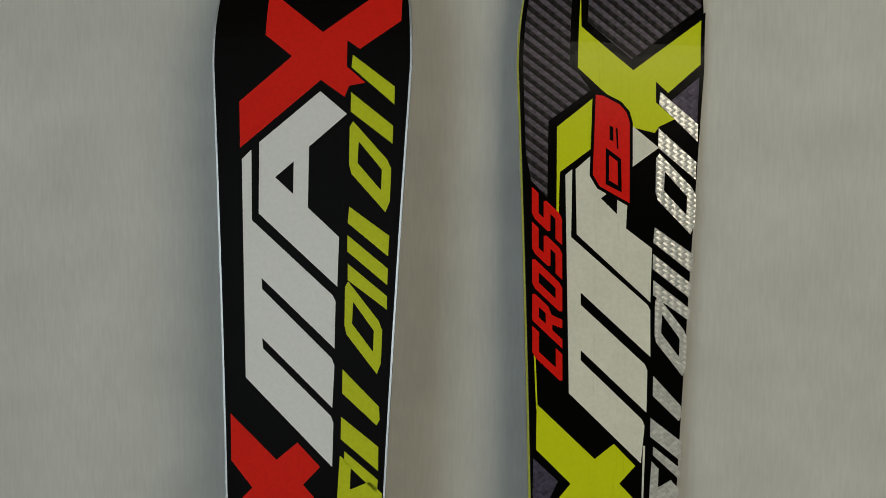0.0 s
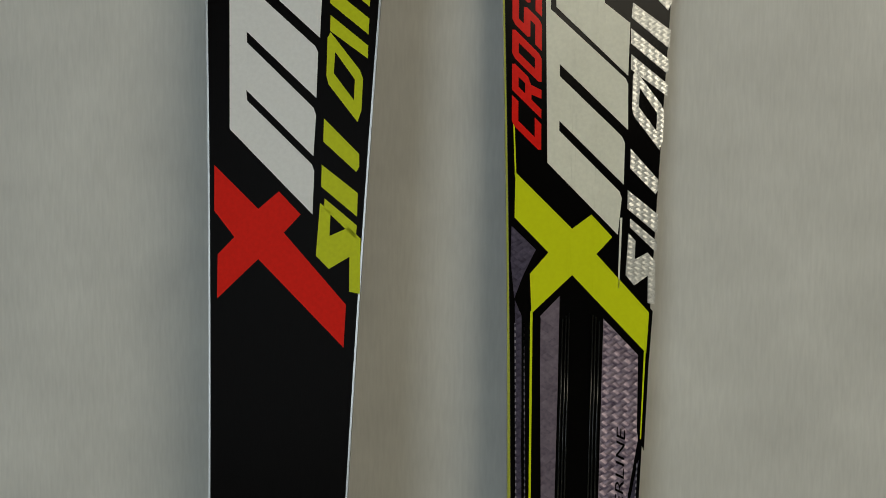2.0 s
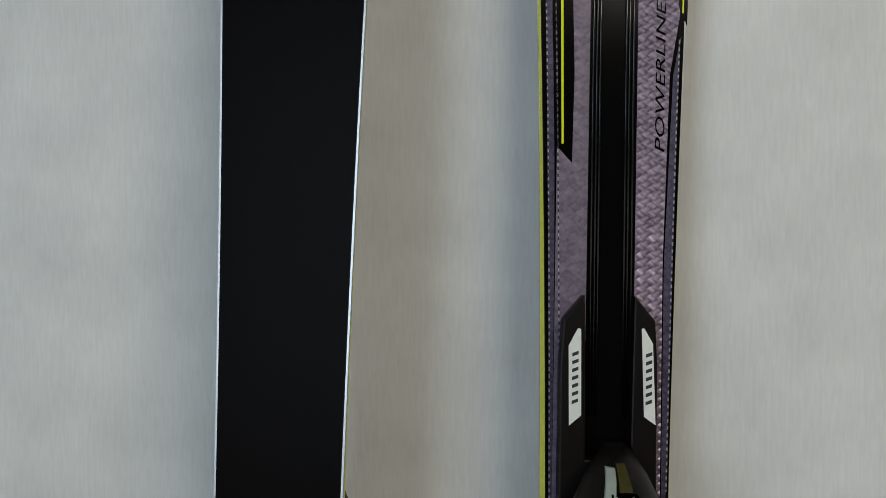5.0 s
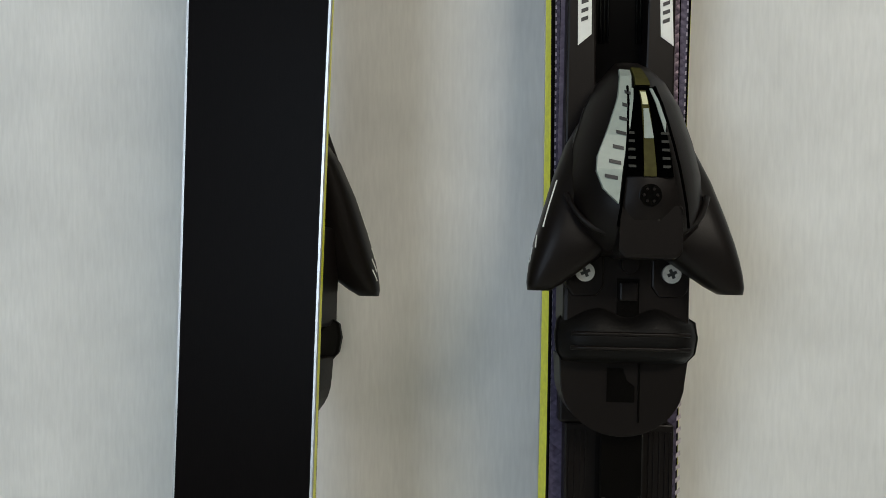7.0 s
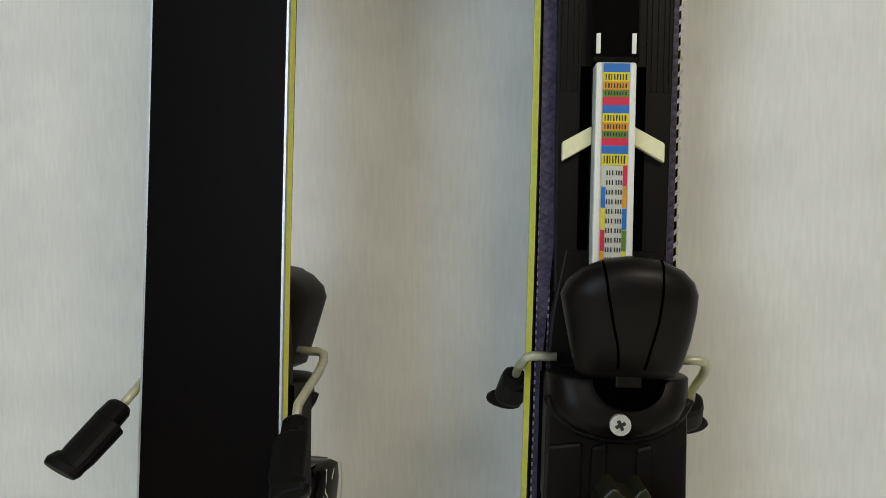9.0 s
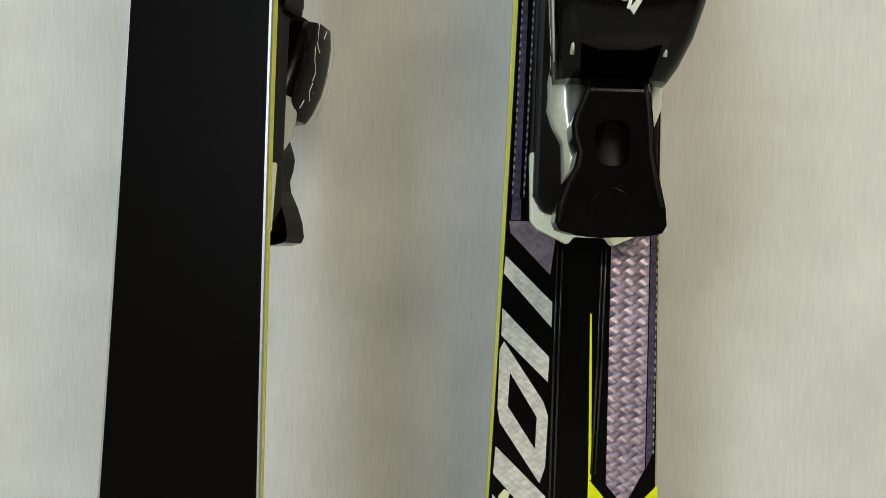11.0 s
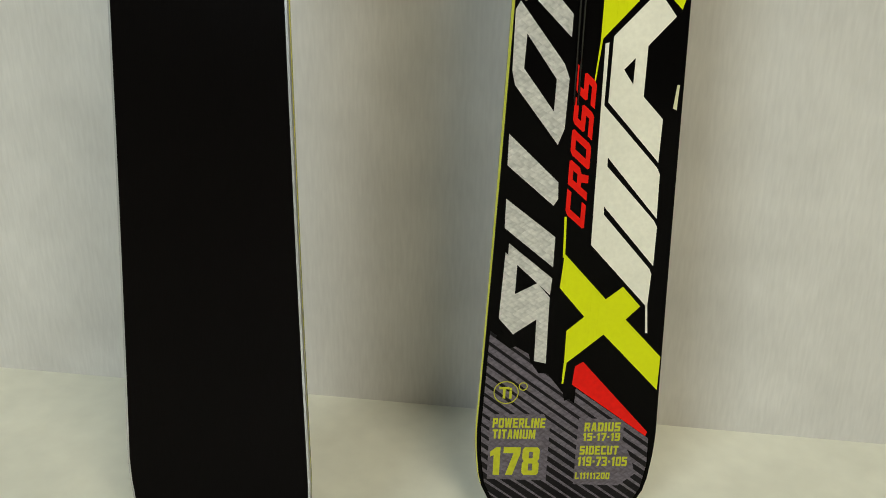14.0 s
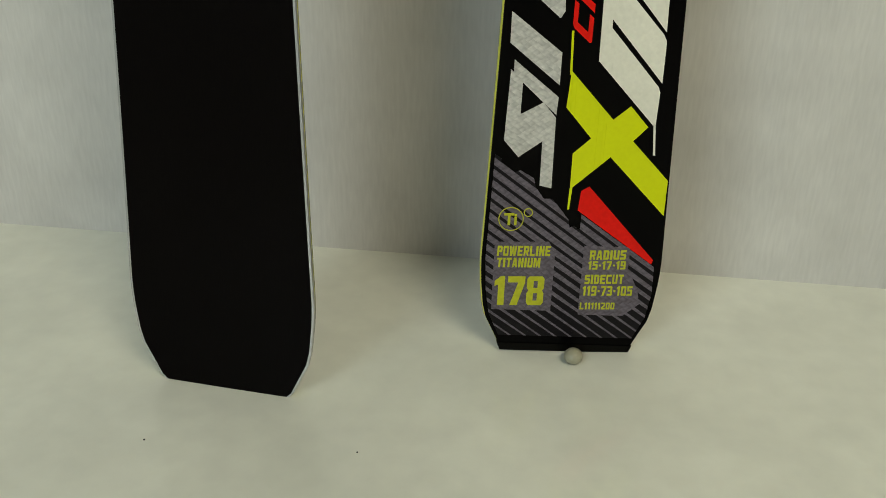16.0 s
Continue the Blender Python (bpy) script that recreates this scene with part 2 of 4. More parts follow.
def part(name, bm, mat, parent=None, label="", smooth=False, curl=True):
    """Links a bmesh as one mesh object under a thing or a part."""
    if curl:
        for v in bm.verts:
            if v.co.z > CURL_FROM:
                v.co.y -= CURL * (v.co.z - CURL_FROM) ** 2
    bmesh.ops.recalc_face_normals(bm, faces=bm.faces)
    me = bpy.data.meshes.new(name)
    bm.to_mesh(me)
    bm.free()
    me.materials.append(mat)
    if smooth:
        for p in me.polygons:
            p.use_smooth = True
    ob = new(name, me)
    if parent is not None:
        ob.parent = parent
    return tagged(ob, label) if label else ob


def rounded(ob, width=0.0008, segments=2, angle=35):
    mod = ob.modifiers.new("edge", "BEVEL")
    mod.width, mod.segments, mod.limit_method, mod.angle_limit = width, segments, "ANGLE", radians(angle)
    return ob


def plate(outlines, low, high, slices=False, tilt=None):
    """A plate from outlines in millimetres (across, along); low and high: metres above the top sheet. tilt(u, s) adds height."""
    bm = bmesh.new()
    edges = []
    for ring in outlines:
        vs = [bm.verts.new((u / 1000, -high, s / 1000)) for u, s in ring]
        edges += [bm.edges.new((vs[i], vs[(i + 1) % len(vs)])) for i in range(len(vs))]
    bmesh.ops.triangle_fill(bm, use_beauty=True, use_dissolve=False, edges=edges)
    if slices:
        zs = [v.co.z for v in bm.verts]
        z = CURL_FROM
        while z < max(zs):
            bmesh.ops.bisect_plane(bm, geom=bm.verts[:] + bm.edges[:] + bm.faces[:], plane_co=(0, 0, z), plane_no=(0, 0, 1))
            z += 0.006
    if tilt:
        zs = [v.co.z for v in bm.verts]
        for z in np.arange(min(zs) + 0.004, max(zs), 0.004):
            bmesh.ops.bisect_plane(bm, geom=bm.verts[:] + bm.edges[:] + bm.faces[:], plane_co=(0, 0, float(z)), plane_no=(0, 0, 1))
    rim = [e for e in bm.edges if len(e.link_faces) == 1]
    out = bmesh.ops.extrude_edge_only(bm, edges=rim)
    for v in (g for g in out["geom"] if isinstance(g, bmesh.types.BMVert)):
        v.co.y = -low
    if tilt:
        for v in bm.verts:
            v.co.y -= tilt(v.co.x * 1000, v.co.z * 1000)
    return bm


def flip(bm):
    """Turns what was made for the top sheet on to the running base."""
    for v in bm.verts:
        v.co.x, v.co.y = -v.co.x, THICK - v.co.y
    return bm


def loft(sections):
    """A closed skin through rings of (x, y, z), each of the same count."""
    bm = bmesh.new()
    rings = [[bm.verts.new(p) for p in ring] for ring in sections]
    k = len(rings[0])
    for a, b in zip(rings, rings[1:]):
        for i in range(k):
            bm.faces.new((a[i], a[(i + 1) % k], b[(i + 1) % k], b[i]))
    bm.faces.new(rings[0])
    bm.faces.new(rings[-1][::-1])
    return bm


def tube(points, r, sides=10):
    sections = []
    pts = [Vector(p) for p in points]
    for i, p in enumerate(pts):
        d = (pts[min(i + 1, len(pts) - 1)] - pts[max(i - 1, 0)]).normalized()
        a = d.orthogonal().normalized()
        if abs(d.y) < 0.9:
            a = Vector((0, 1, 0)) - d * d.y
            a.normalize()
        b = d.cross(a)
        sections.append([p + (a * math.cos(t) + b * math.sin(t)) * r for t in (2 * math.pi * j / sides for j in range(sides))])
    return loft(sections)


def disc(u, s, r, low, high, sides=24):
    return plate([[(u + r * math.cos(2 * math.pi * i / sides), s + r * math.sin(2 * math.pi * i / sides)) for i in range(sides)]], low, high)


def box(x0, x1, y0, y1, z0, z1):
    bm = bmesh.new()
    bmesh.ops.create_cube(bm, size=1)
    for v in bm.verts:
        v.co = Vector((x0 if v.co.x < 0 else x1, y0 if v.co.y < 0 else y1, z0 if v.co.z < 0 else z1))
    return bm


def outset(ring, d):
    """The ring, grown by d millimetres."""
    n = len(ring)
    turn = sum(ring[i][0] * ring[(i + 1) % n][1] - ring[(i + 1) % n][0] * ring[i][1] for i in range(n))
    sign = 1 if turn > 0 else -1
    grown = []
    for i in range(n):
        p, a, b = Vector(ring[i]), Vector(ring[i - 1]), Vector(ring[(i + 1) % n])
        e, f = (p - a).normalized(), (b - p).normalized()
        ne, nf = Vector((e.y, -e.x)) * sign, Vector((f.y, -f.x)) * sign
        m = ne + nf
        m = m / max(0.35, m.length_squared / 2) if m.length > 1e-6 else ne
        grown.append((p.x + m.x * d, p.y + m.y * d))
    return grown


def round_box(x0, x1, y0, y1, r=0.15, k=4):
    """Corner-rounded ring for a loft: x across, y out, counter-clockwise."""
    rx = min(abs(x1 - x0), abs(y1 - y0)) * r * 2
    ring = []
    for cx, cy, a0 in ((x1 - rx, y1 - rx, 0), (x0 + rx, y1 - rx, 90), (x0 + rx, y0 + rx, 180), (x1 - rx, y0 + rx, 270)):
        for j in range(k + 1):
            a = radians(a0 + 90 * j / k)
            ring.append((cx + rx * math.cos(a), cy + rx * math.sin(a)))
    return ring


def hull(stations, r=0.3, taper=0.0):
    """A moulded body: stations of (along, across left, across right, low, high) in millimetres; taper: how far its top narrows."""
    sections = []
    for s, a, b, lo, hi in stations:
        mid = (a + b) / 2
        sections.append([((mid + (x - mid) * (1 - taper * (y - lo) / (hi - lo))) / 1000, -y / 1000, s / 1000) for x, y in round_box(a, b, lo, hi, r)])
    return loft(sections)


def drape(skin, u, s, proud):
    """The point of a moulded skin straight under (across, along), in millimetres; proud in metres."""
    hit = skin.ray_cast(Vector((u / 1000, -0.2, s / 1000)), Vector((0, 1, 0)))[0]
    return (hit.x, hit.y - proud, hit.z)


def across(skin, s, h, start=-0.1):
    """The point of a moulded skin's flank at (along, height), in millimetres, met from the side at start."""
    hit = skin.ray_cast(Vector((start, -h / 1000, s / 1000)), Vector((-start * 10, 0, 0)))[0]
    return tuple(hit) if hit else None


def lettering(words, corner, across, up, mat, parent, height, label="", name="lettering", offset=0.0):
    """Words laid on the top sheet: corner, baseline vector and up vector in millimetres (across, along)."""
    curve = bpy.data.curves.new("words", "FONT")
    curve.body, curve.offset, curve.resolution_u = words, offset, 3
    ob = new("words", curve)
    bpy.context.view_layer.update()
    me = bpy.data.meshes.new_from_object(ob.evaluated_get(bpy.context.evaluated_depsgraph_get()))
    bpy.data.objects.remove(ob)
    xs, ys = [v.co.x for v in me.vertices], [v.co.y for v in me.vertices]
    bm = bmesh.new()
    bm.from_mesh(me)
    bpy.data.meshes.remove(me)
    for v in bm.verts:
        a, b = (v.co.x - min(xs)) / (max(xs) - min(xs)), (v.co.y - min(ys)) / (max(ys) - min(ys))
        v.co = ((corner[0] + across[0] * a + up[0] * b) / 1000, -height, (corner[1] + across[1] * a + up[1] * b) / 1000)
    return part(name, bm, mat, parent, label)


BLOCKS = dict(
    C=[[(0.1, 0), (1, 0), (1, 0.22), (0.32, 0.22), (0.32, 0.78), (1, 0.78), (1, 1), (0.1, 1), (0, 0.9), (0, 0.1)]],
    O=[[(0.1, 0), (0.9, 0), (1, 0.1), (1, 0.9), (0.9, 1), (0.1, 1), (0, 0.9), (0, 0.1)], [(0.32, 0.22), (0.68, 0.22), (0.68, 0.78), (0.32, 0.78)]],
    S=[[(0, 0), (0.9, 0), (1, 0.1), (1, 0.52), (0.9, 0.61), (0.32, 0.61), (0.32, 0.78), (1, 0.78), (1, 1), (0.1, 1), (0, 0.9), (0, 0.48), (0.1, 0.39), (0.68, 0.39), (0.68, 0.22), (0, 0.22)]],
    R=[[(0, 0), (0.32, 0), (0.32, 0.34), (0.5, 0.34), (0.7, 0), (1, 0), (0.82, 0.36), (1, 0.46), (1, 0.9), (0.9, 1), (0, 1)], [(0.32, 0.55), (0.68, 0.55), (0.68, 0.78), (0.32, 0.78)]],
    I=[[(0, 0), (1, 0), (1, 1), (0, 1)]],
    L=[[(0, 0), (1, 0), (1, 0.2), (0.38, 0.2), (0.38, 1), (0, 1)]],
    E=[[(0, 0), (1, 0), (1, 0.2), (0.38, 0.2), (0.38, 0.4), (0.9, 0.4), (0.9, 0.6), (0.38, 0.6), (0.38, 0.8), (1, 0.8), (1, 1), (0, 1)]],
    T=[[(0.31, 0), (0.69, 0), (0.69, 0.8), (1, 0.8), (1, 1), (0, 1), (0, 0.8), (0.31, 0.8)]],
    P=[[(0, 0), (0.38, 0), (0.38, 0.36), (0.88, 0.36), (1, 0.46), (1, 0.9), (0.88, 1), (0, 1)], [(0.38, 0.55), (0.64, 0.55), (0.64, 0.81), (0.38, 0.81)]],
    W=[[(0.12, 0), (0.4, 0), (0.5, 0.5), (0.6, 0), (0.88, 0), (1, 1), (0.76, 1), (0.71, 0.4), (0.6, 1), (0.4, 1), (0.29, 0.4), (0.24, 1), (0, 1)]],
    N=[[(0, 0), (0.34, 0), (0.34, 0.5), (0.64, 0), (1, 0), (1, 1), (0.66, 1), (0.66, 0.5), (0.36, 1), (0, 1)]],
    A=[[(0, 0), (0.32, 0), (0.37, 0.2), (0.63, 0.2), (0.68, 0), (1, 0), (0.74, 1), (0.26, 1)], [(0.41, 0.37), (0.59, 0.37), (0.5, 0.78)]],
    U=[[(0.1, 0), (0.9, 0), (1, 0.1), (1, 1), (0.65, 1), (0.65, 0.2), (0.35, 0.2), (0.35, 1), (0, 1), (0, 0.1)]],
    M=[[(0, 0), (0.26, 0), (0.26, 0.6), (0.42, 0), (0.58, 0), (0.74, 0.6), (0.74, 0), (1, 0), (1, 1), (0.66, 1), (0.5, 0.45), (0.34, 1), (0, 1)]],
    D=[[(0, 0), (0.85, 0), (1, 0.13), (1, 0.87), (0.85, 1), (0, 1)], [(0.36, 0.2), (0.64, 0.2), (0.64, 0.8), (0.36, 0.8)]])
BLOCKS.update({
    "0": BLOCKS["O"],
    "1": [[(0.32, 0), (0.9, 0), (0.9, 1), (0.52, 1), (0.0, 0.84), (0.0, 0.66), (0.32, 0.72)]],
    "2": [[(0, 0), (1, 0), (1, 0.2), (0.44, 0.2), (1, 0.52), (1, 0.9), (0.9, 1), (0, 1), (0, 0.8), (0.64, 0.8), (0.64, 0.6), (0, 0.26)]],
    "3": [[(0, 0), (0.9, 0), (1, 0.1), (1, 0.42), (0.88, 0.5), (1, 0.58), (1, 0.9), (0.9, 1), (0, 1), (0, 0.8), (0.64, 0.8), (0.64, 0.6), (0.2, 0.6), (0.2, 0.42), (0.64, 0.42), (0.64, 0.2), (0, 0.2)]],
    "5": [[(0, 0), (0.9, 0), (1, 0.1), (1, 0.56), (0.9, 0.64), (0.36, 0.64), (0.36, 0.8), (1, 0.8), (1, 1), (0, 1), (0, 0.46), (0.64, 0.46), (0.64, 0.2), (0, 0.2)]],
    "7": [[(0.16, 0), (0.58, 0), (1, 0.78), (1, 1), (0, 1), (0, 0.79), (0.6, 0.79)]],
    "8": [[(0.12, 0), (0.88, 0), (1, 0.09), (1, 0.42), (0.9, 0.51), (1, 0.6), (1, 0.91), (0.88, 1), (0.12, 1), (0, 0.91), (0, 0.6), (0.1, 0.51), (0, 0.42), (0, 0.09)],
          [(0.38, 0.16), (0.62, 0.16), (0.62, 0.42), (0.38, 0.42)], [(0.38, 0.6), (0.62, 0.6), (0.62, 0.84), (0.38, 0.84)]],
    "9": [[(0, 0), (0.9, 0), (1, 0.1), (1, 0.9), (0.9, 1), (0.1, 1), (0, 0.9), (0, 0.48), (0.1, 0.38), (0.64, 0.38), (0.64, 0.2), (0, 0.2)], [(0.36, 0.56), (0.64, 0.56), (0.64, 0.82), (0.36, 0.82)]],
    "-": [[(0.1, 0.38), (0.9, 0.38), (0.9, 0.58), (0.1, 0.58)]]})
NARROW = {"I": 0.42, "1": 0.66, "-": 0.5, "W": 1.4, "M": 1.3}


def block_lettering(words, corner, across, up, mat, parent, label, high=0.0007, gap=0.19):
    """Squared heavy capitals, one part each: corner, baseline vector and up vector in millimetres (across, along)."""
    widths = [NARROW[c] if c in NARROW else 1.0 for c in words]
    total = sum(widths) + gap * (len(words) - 1)
    at = 0.0
    for c, w in zip(words, widths):
        rings = [[(corner[0] + across[0] * (at + w * a) / total + up[0] * b, corner[1] + across[1] * (at + w * a) / total + up[1] * b) for a, b in ring] for ring in BLOCKS[c]]
        part("letter", plate(rings, 0.0001, high), mat, parent, label)
        at += w + gap


# ---------------------------------------------------------------- the room
def structure(name, bm, mat, label):
    return tagged(part(name, bm, mat, None, label, curl=False), kind="structure")


structure("wall_back", box(-2.6, 2.6, 0.0, 0.12, -0.1, 2.7), WALL, "pale grey wall covering with fine vertical fibres")
structure("floor", box(-2.6, 2.6, -3.2, 0.0, -0.1, 0.0), FLOOR, "white satin board floor with faint scuffs")
# unseen shell added to close the room and shape reflections and bounce
structure("ceiling", box(-2.6, 2.6, -3.2, 0.12, 2.7, 2.8), PLAIN, "unseen plain grey ceiling, added")
structure("wall_left", box(-2.72, -2.6, -3.2, 0.12, -0.1, 2.8), PLAIN, "unseen plain grey side wall, added")
structure("wall_right", box(2.6, 2.72, -3.2, 0.12, -0.1, 2.8), PLAIN, "unseen plain grey side wall, added")
structure("wall_front", box(-2.72, 2.72, -3.32, -3.2, -0.1, 2.8), PLAIN, "unseen plain grey wall added behind the viewer")


# ---------------------------------------------------------------- skis
TAIL_CUT = ((0.0, 0.0368), (0.003, 0.0400), (0.022, 0.0493), (0.03, 0.0512), (0.045, 0.0528), (0.056, 0.0534))


def half_width(s, waist=0.0382):
    """Side cut of the ski in metres: narrow at the waist, 105 mm at the tail with cut corners, 119 mm at the shovel."""
    if s < 0.056:
        for (s0, w0), (s1, w1) in zip(TAIL_CUT, TAIL_CUT[1:]):
            if s <= s1:
                return w0 + (w1 - w0) * (s - s0) / (s1 - s0)
    if s < 0.835:
        return waist + (0.0537 - waist) * ((s - 0.835) / 0.785) ** 2
    if s < 1.69:
        return waist + (0.0595 - waist) * ((s - 0.835) / 0.83) ** 2
    top = waist + (0.0595 - waist) * (0.855 / 0.83) ** 2
    return (top - 0.004) * math.sqrt(max(0.0, 1 - ((s - 1.69) / 0.125) ** 2.2)) + 0.004


STATIONS = ([0.0, 0.003, 0.008, 0.015, 0.022, 0.026, 0.03, 0.038, 0.045, 0.052] + [0.06 + 0.03 * i for i in range(54)]
            + [1.69 + 0.008 * i for i in range(15)] + [1.8115])


def body(s):
    """0 at the ends, 1 under the boot."""
    return math.exp(-((s - 0.8) / 0.42) ** 2)


def depth(s):
    return 0.0058 + (THICK - 0.0058) * body(s)


def strip(inner, outer, from_top, low, high, side=None, waist=0.0382):
    """A long piece of the ski. inner and outer: insets from the side cut at its upper and lower face (functions of s);
    low and high: its two faces; side -1 or 1: a narrow strip along one edge only, from inner to outer."""
    sections = []
    for s in STATIONS:
        w, a, b, y0, y1 = half_width(s, waist), inner(s), outer(s), low(s), high(s)
        if from_top is False:
            y0, y1 = y0 + THICK - depth(s), y1 + THICK - depth(s)
        if side is None:
            sections.append([(-w + a, y0, s), (w - a, y0, s), (w - b, y1, s), (-w + b, y1, s)])
        else:
            k = 0.0016
            ring = [(w - a - k, y0, s), (w - a, y0, s), (w - b, y1, s), (w - b - k, y1, s)]
            sections.append([(side * x, y, z) for x, y, z in ring])
    return loft(sections)


BAR_X_BASE_UPPER = [(-26.6, 1734.9), (-27.9, 1707.5), (-11.4, 1694.6), (-43.5, 1668.0), (-42.7, 1640.3), (6.4, 1680.4), (20.9, 1670.4),
                    (23.6, 1677.0), (33.4, 1678.6), (22.0, 1688.2), (22.1, 1703.5), (29.7, 1698.4), (54.0, 1714.5), (54.2, 1741.3), (7.3, 1708.6)]
BAR_X_BASE_LOWER = [(-46.2, 1480.9), (-17.3, 1454.6), (-4.5, 1465.5), (9.5, 1451.7), (-0.7, 1440.5), (39.3, 1398.3), (38.6, 1372.6),
                    (-16.3, 1424.1), (-41.8, 1399.2), (-42.3, 1426.2), (-32.0, 1437.1), (-45.3, 1452.8)]
SLAB_BASE_UPPER = [(6.2, 1673.8), (22.5, 1660.4), (-0.2, 1641.1), (-0.3, 1605.1), (18.9, 1588.0), (18.3, 1558.7), (-30.5, 1601.3), (-30.8, 1643.7)]
NOTCH_BASE = [(-20.7, 1622.9), (-9.4, 1632.4), (-9.4, 1613.0)]
SLAB_BASE_LOWER = [(-41.5, 1633.6), (-35.6, 1639.3), (-34.7, 1597.2), (15.6, 1553.6), (17.4, 1550.0), (17.2, 1522.2), (-28.2, 1562.9), (-27.7, 1556.2),
                   (15.6, 1516.4), (17.3, 1512.0), (16.4, 1487.1), (-27.3, 1527.1), (-26.5, 1520.7), (15.6, 1482.2), (17.2, 1478.0), (16.9, 1452.0), (-37.1, 1503.1)]

# plain slanted marks in a unit cell, one list of rings each
MARKS = dict(
    ring=[[(0.08, 1.0), (0.9, 0.58), (1.0, 0.48), (0.98, 0.12), (0.88, 0.0), (0.06, 0.42), (0.0, 0.52), (0.0, 0.94)],
          [(0.22, 0.78), (0.78, 0.47), (0.77, 0.24), (0.2, 0.54)]],
    fork=[[(0.03, 1.0), (1.0, 0.64), (1.0, 0.44), (0.0, 0.86)], [(0.0, 0.58), (0.98, 0.2), (0.97, 0.0), (0.0, 0.36)]],
    slant=[[(0.0, 1.0), (0.0, 0.56), (0.92, 0.0), (1.0, 0.1), (0.98, 0.34)]],
    wedge=[[(0.0, 1.0), (0.98, 0.62), (0.98, 0.3), (0.0, 0.7)], [(0.1, 0.54), (0.98, 0.18), (0.96, 0.0), (0.1, 0.4)]],
    twin=[[(0.03, 1.0), (1.0, 0.72), (0.98, 0.52), (0.0, 0.84)], [(0.0, 0.72), (0.98, 0.4), (0.97, 0.24), (0.0, 0.56)],
          [(0.02, 0.44), (0.97, 0.13), (0.97, 0.0), (0.02, 0.28)]],
    hook=[[(0.06, 1.0), (0.3, 0.9), (0.29, 0.64), (0.72, 0.74), (0.98, 0.62), (1.0, 0.02), (0.76, 0.04), (0.75, 0.42), (0.3, 0.28), (0.0, 0.42)]])
ROW = ("fork", "ring", "twin", "ring", "slant", "wedge", "hook")
CELLS_BASE = ((24.8, 50.8, 1643, 1695), (24.3, 49.5, 1603, 1656), (24.0, 49.0, 1546, 1606), (23.0, 45.7, 1508, 1562),
              (22.3, 45.0, 1478, 1510), (21.8, 45.0, 1438, 1482), (19.8, 47.6, 1404, 1459))
CELLS_TOP = ((30.5, 56.2, 1621, 1676), (29.4, 56.0, 1586, 1637), (28.6, 54.8, 1530, 1590), (30.6, 52.0, 1495, 1546),
             (30.4, 49.2, 1466, 1495), (29.2, 50.0, 1428, 1468), (29.2, 49.0, 1393, 1440))
CELLS_TAIL = ((-39.2, -13.8, 406, 470), (-39.8, -13.8, 354, 426), (-40.8, -13.6, 284, 372), (-43.4, -14.0, 229, 301),
              (-43.2, -15.2, 196, 234), (-42.8, -14.6, 145, 199), (-43.2, -15.2, 102, 169))


def marks(cells, mat, parent, low, high, base=False):
    for kind, (u0, u1, s0, s1) in zip(ROW, cells):
        rings = [[(u0 + a * (u1 - u0), s0 + b * (s1 - s0)) for a, b in ring] for ring in MARKS[kind]]
        bm = bmesh.new()
        groups = [rings] if kind == "ring" else [[r] for r in rings]
        me = bpy.data.meshes.new("mark")
        for g in groups:
            piece = plate(g, low, high)
            piece.to_mesh(me)
            piece.free()
            bm.from_mesh(me)
        bpy.data.meshes.remove(me)
        part("slanted_mark", flip(bm) if base else bm, mat, parent)


def decal(name, rings, mat, parent, level, label="", slices=False, base=False):
    """A printed patch; level counts the layers of print."""
    bm = plate(rings, 0.0001, 0.0001 + 0.00016 * level, slices)
    return part(name, flip(bm) if base else bm, mat, parent, label)


def ski_body(label, flat_top, waist=0.0382):
    """flat_top: the top sheet lies in one plane; else the running base does."""
    ski = tagged(new("ski"), label, "ski", "pair of skis")
    t = flat_top

    def slope(k):
        return lambda s: 0.0004 + (0.0006 + 0.0019 * body(s)) * k

    part("topsheet", strip(slope(1.25), slope(1.0), t, lambda s: 0.0, lambda s: 0.0012, waist=waist), TOP_BLACK, ski, "glossy black top sheet")
    part("core", strip(lambda s: slope(1.0)(s) + 0.0006, lambda s: 0.0012, t, lambda s: 0.0012, lambda s: depth(s) - 0.001, waist=waist), PRINT_BLACK, ski)
    for side in (-1, 1):
        part("sidewall", strip(slope(0.98), lambda s: 0.0004, t, lambda s: 0.0011, lambda s: depth(s) - 0.0021, side, waist), YELLOW_WALL, ski, "bright yellow sidewall")
        part("steel_edge", strip(lambda s: 0.0, lambda s: 0.0, t, lambda s: depth(s) - 0.0021, lambda s: depth(s), side, waist), STEEL, ski, "bright ground steel edge")
    part("running_base", strip(lambda s: 0.0013, lambda s: 0.0012, t, lambda s: depth(s) - 0.0012, lambda s: depth(s) + 0.00005, waist=waist), BASE_BLACK, ski, "matt black running base")
    return ski


def screw_head(u, s, r, h, parent):
    head = part("screw", disc(u, s, r, h - 0.003, h), ZINC, parent, "bright cross-head screw")
    rounded(head, 0.0006)
    for a in (25, 115):
        c, q = math.cos(radians(a)), math.sin(radians(a))
        w, t = r * 0.52, r * 0.17
        part("slot", plate([[(u + c * x - q * y, s + q * x + c * y) for x, y in ((-w, -t), (w, -t), (w, t), (-w, t))]], h - 0.001, h + 0.0002), INK, parent)


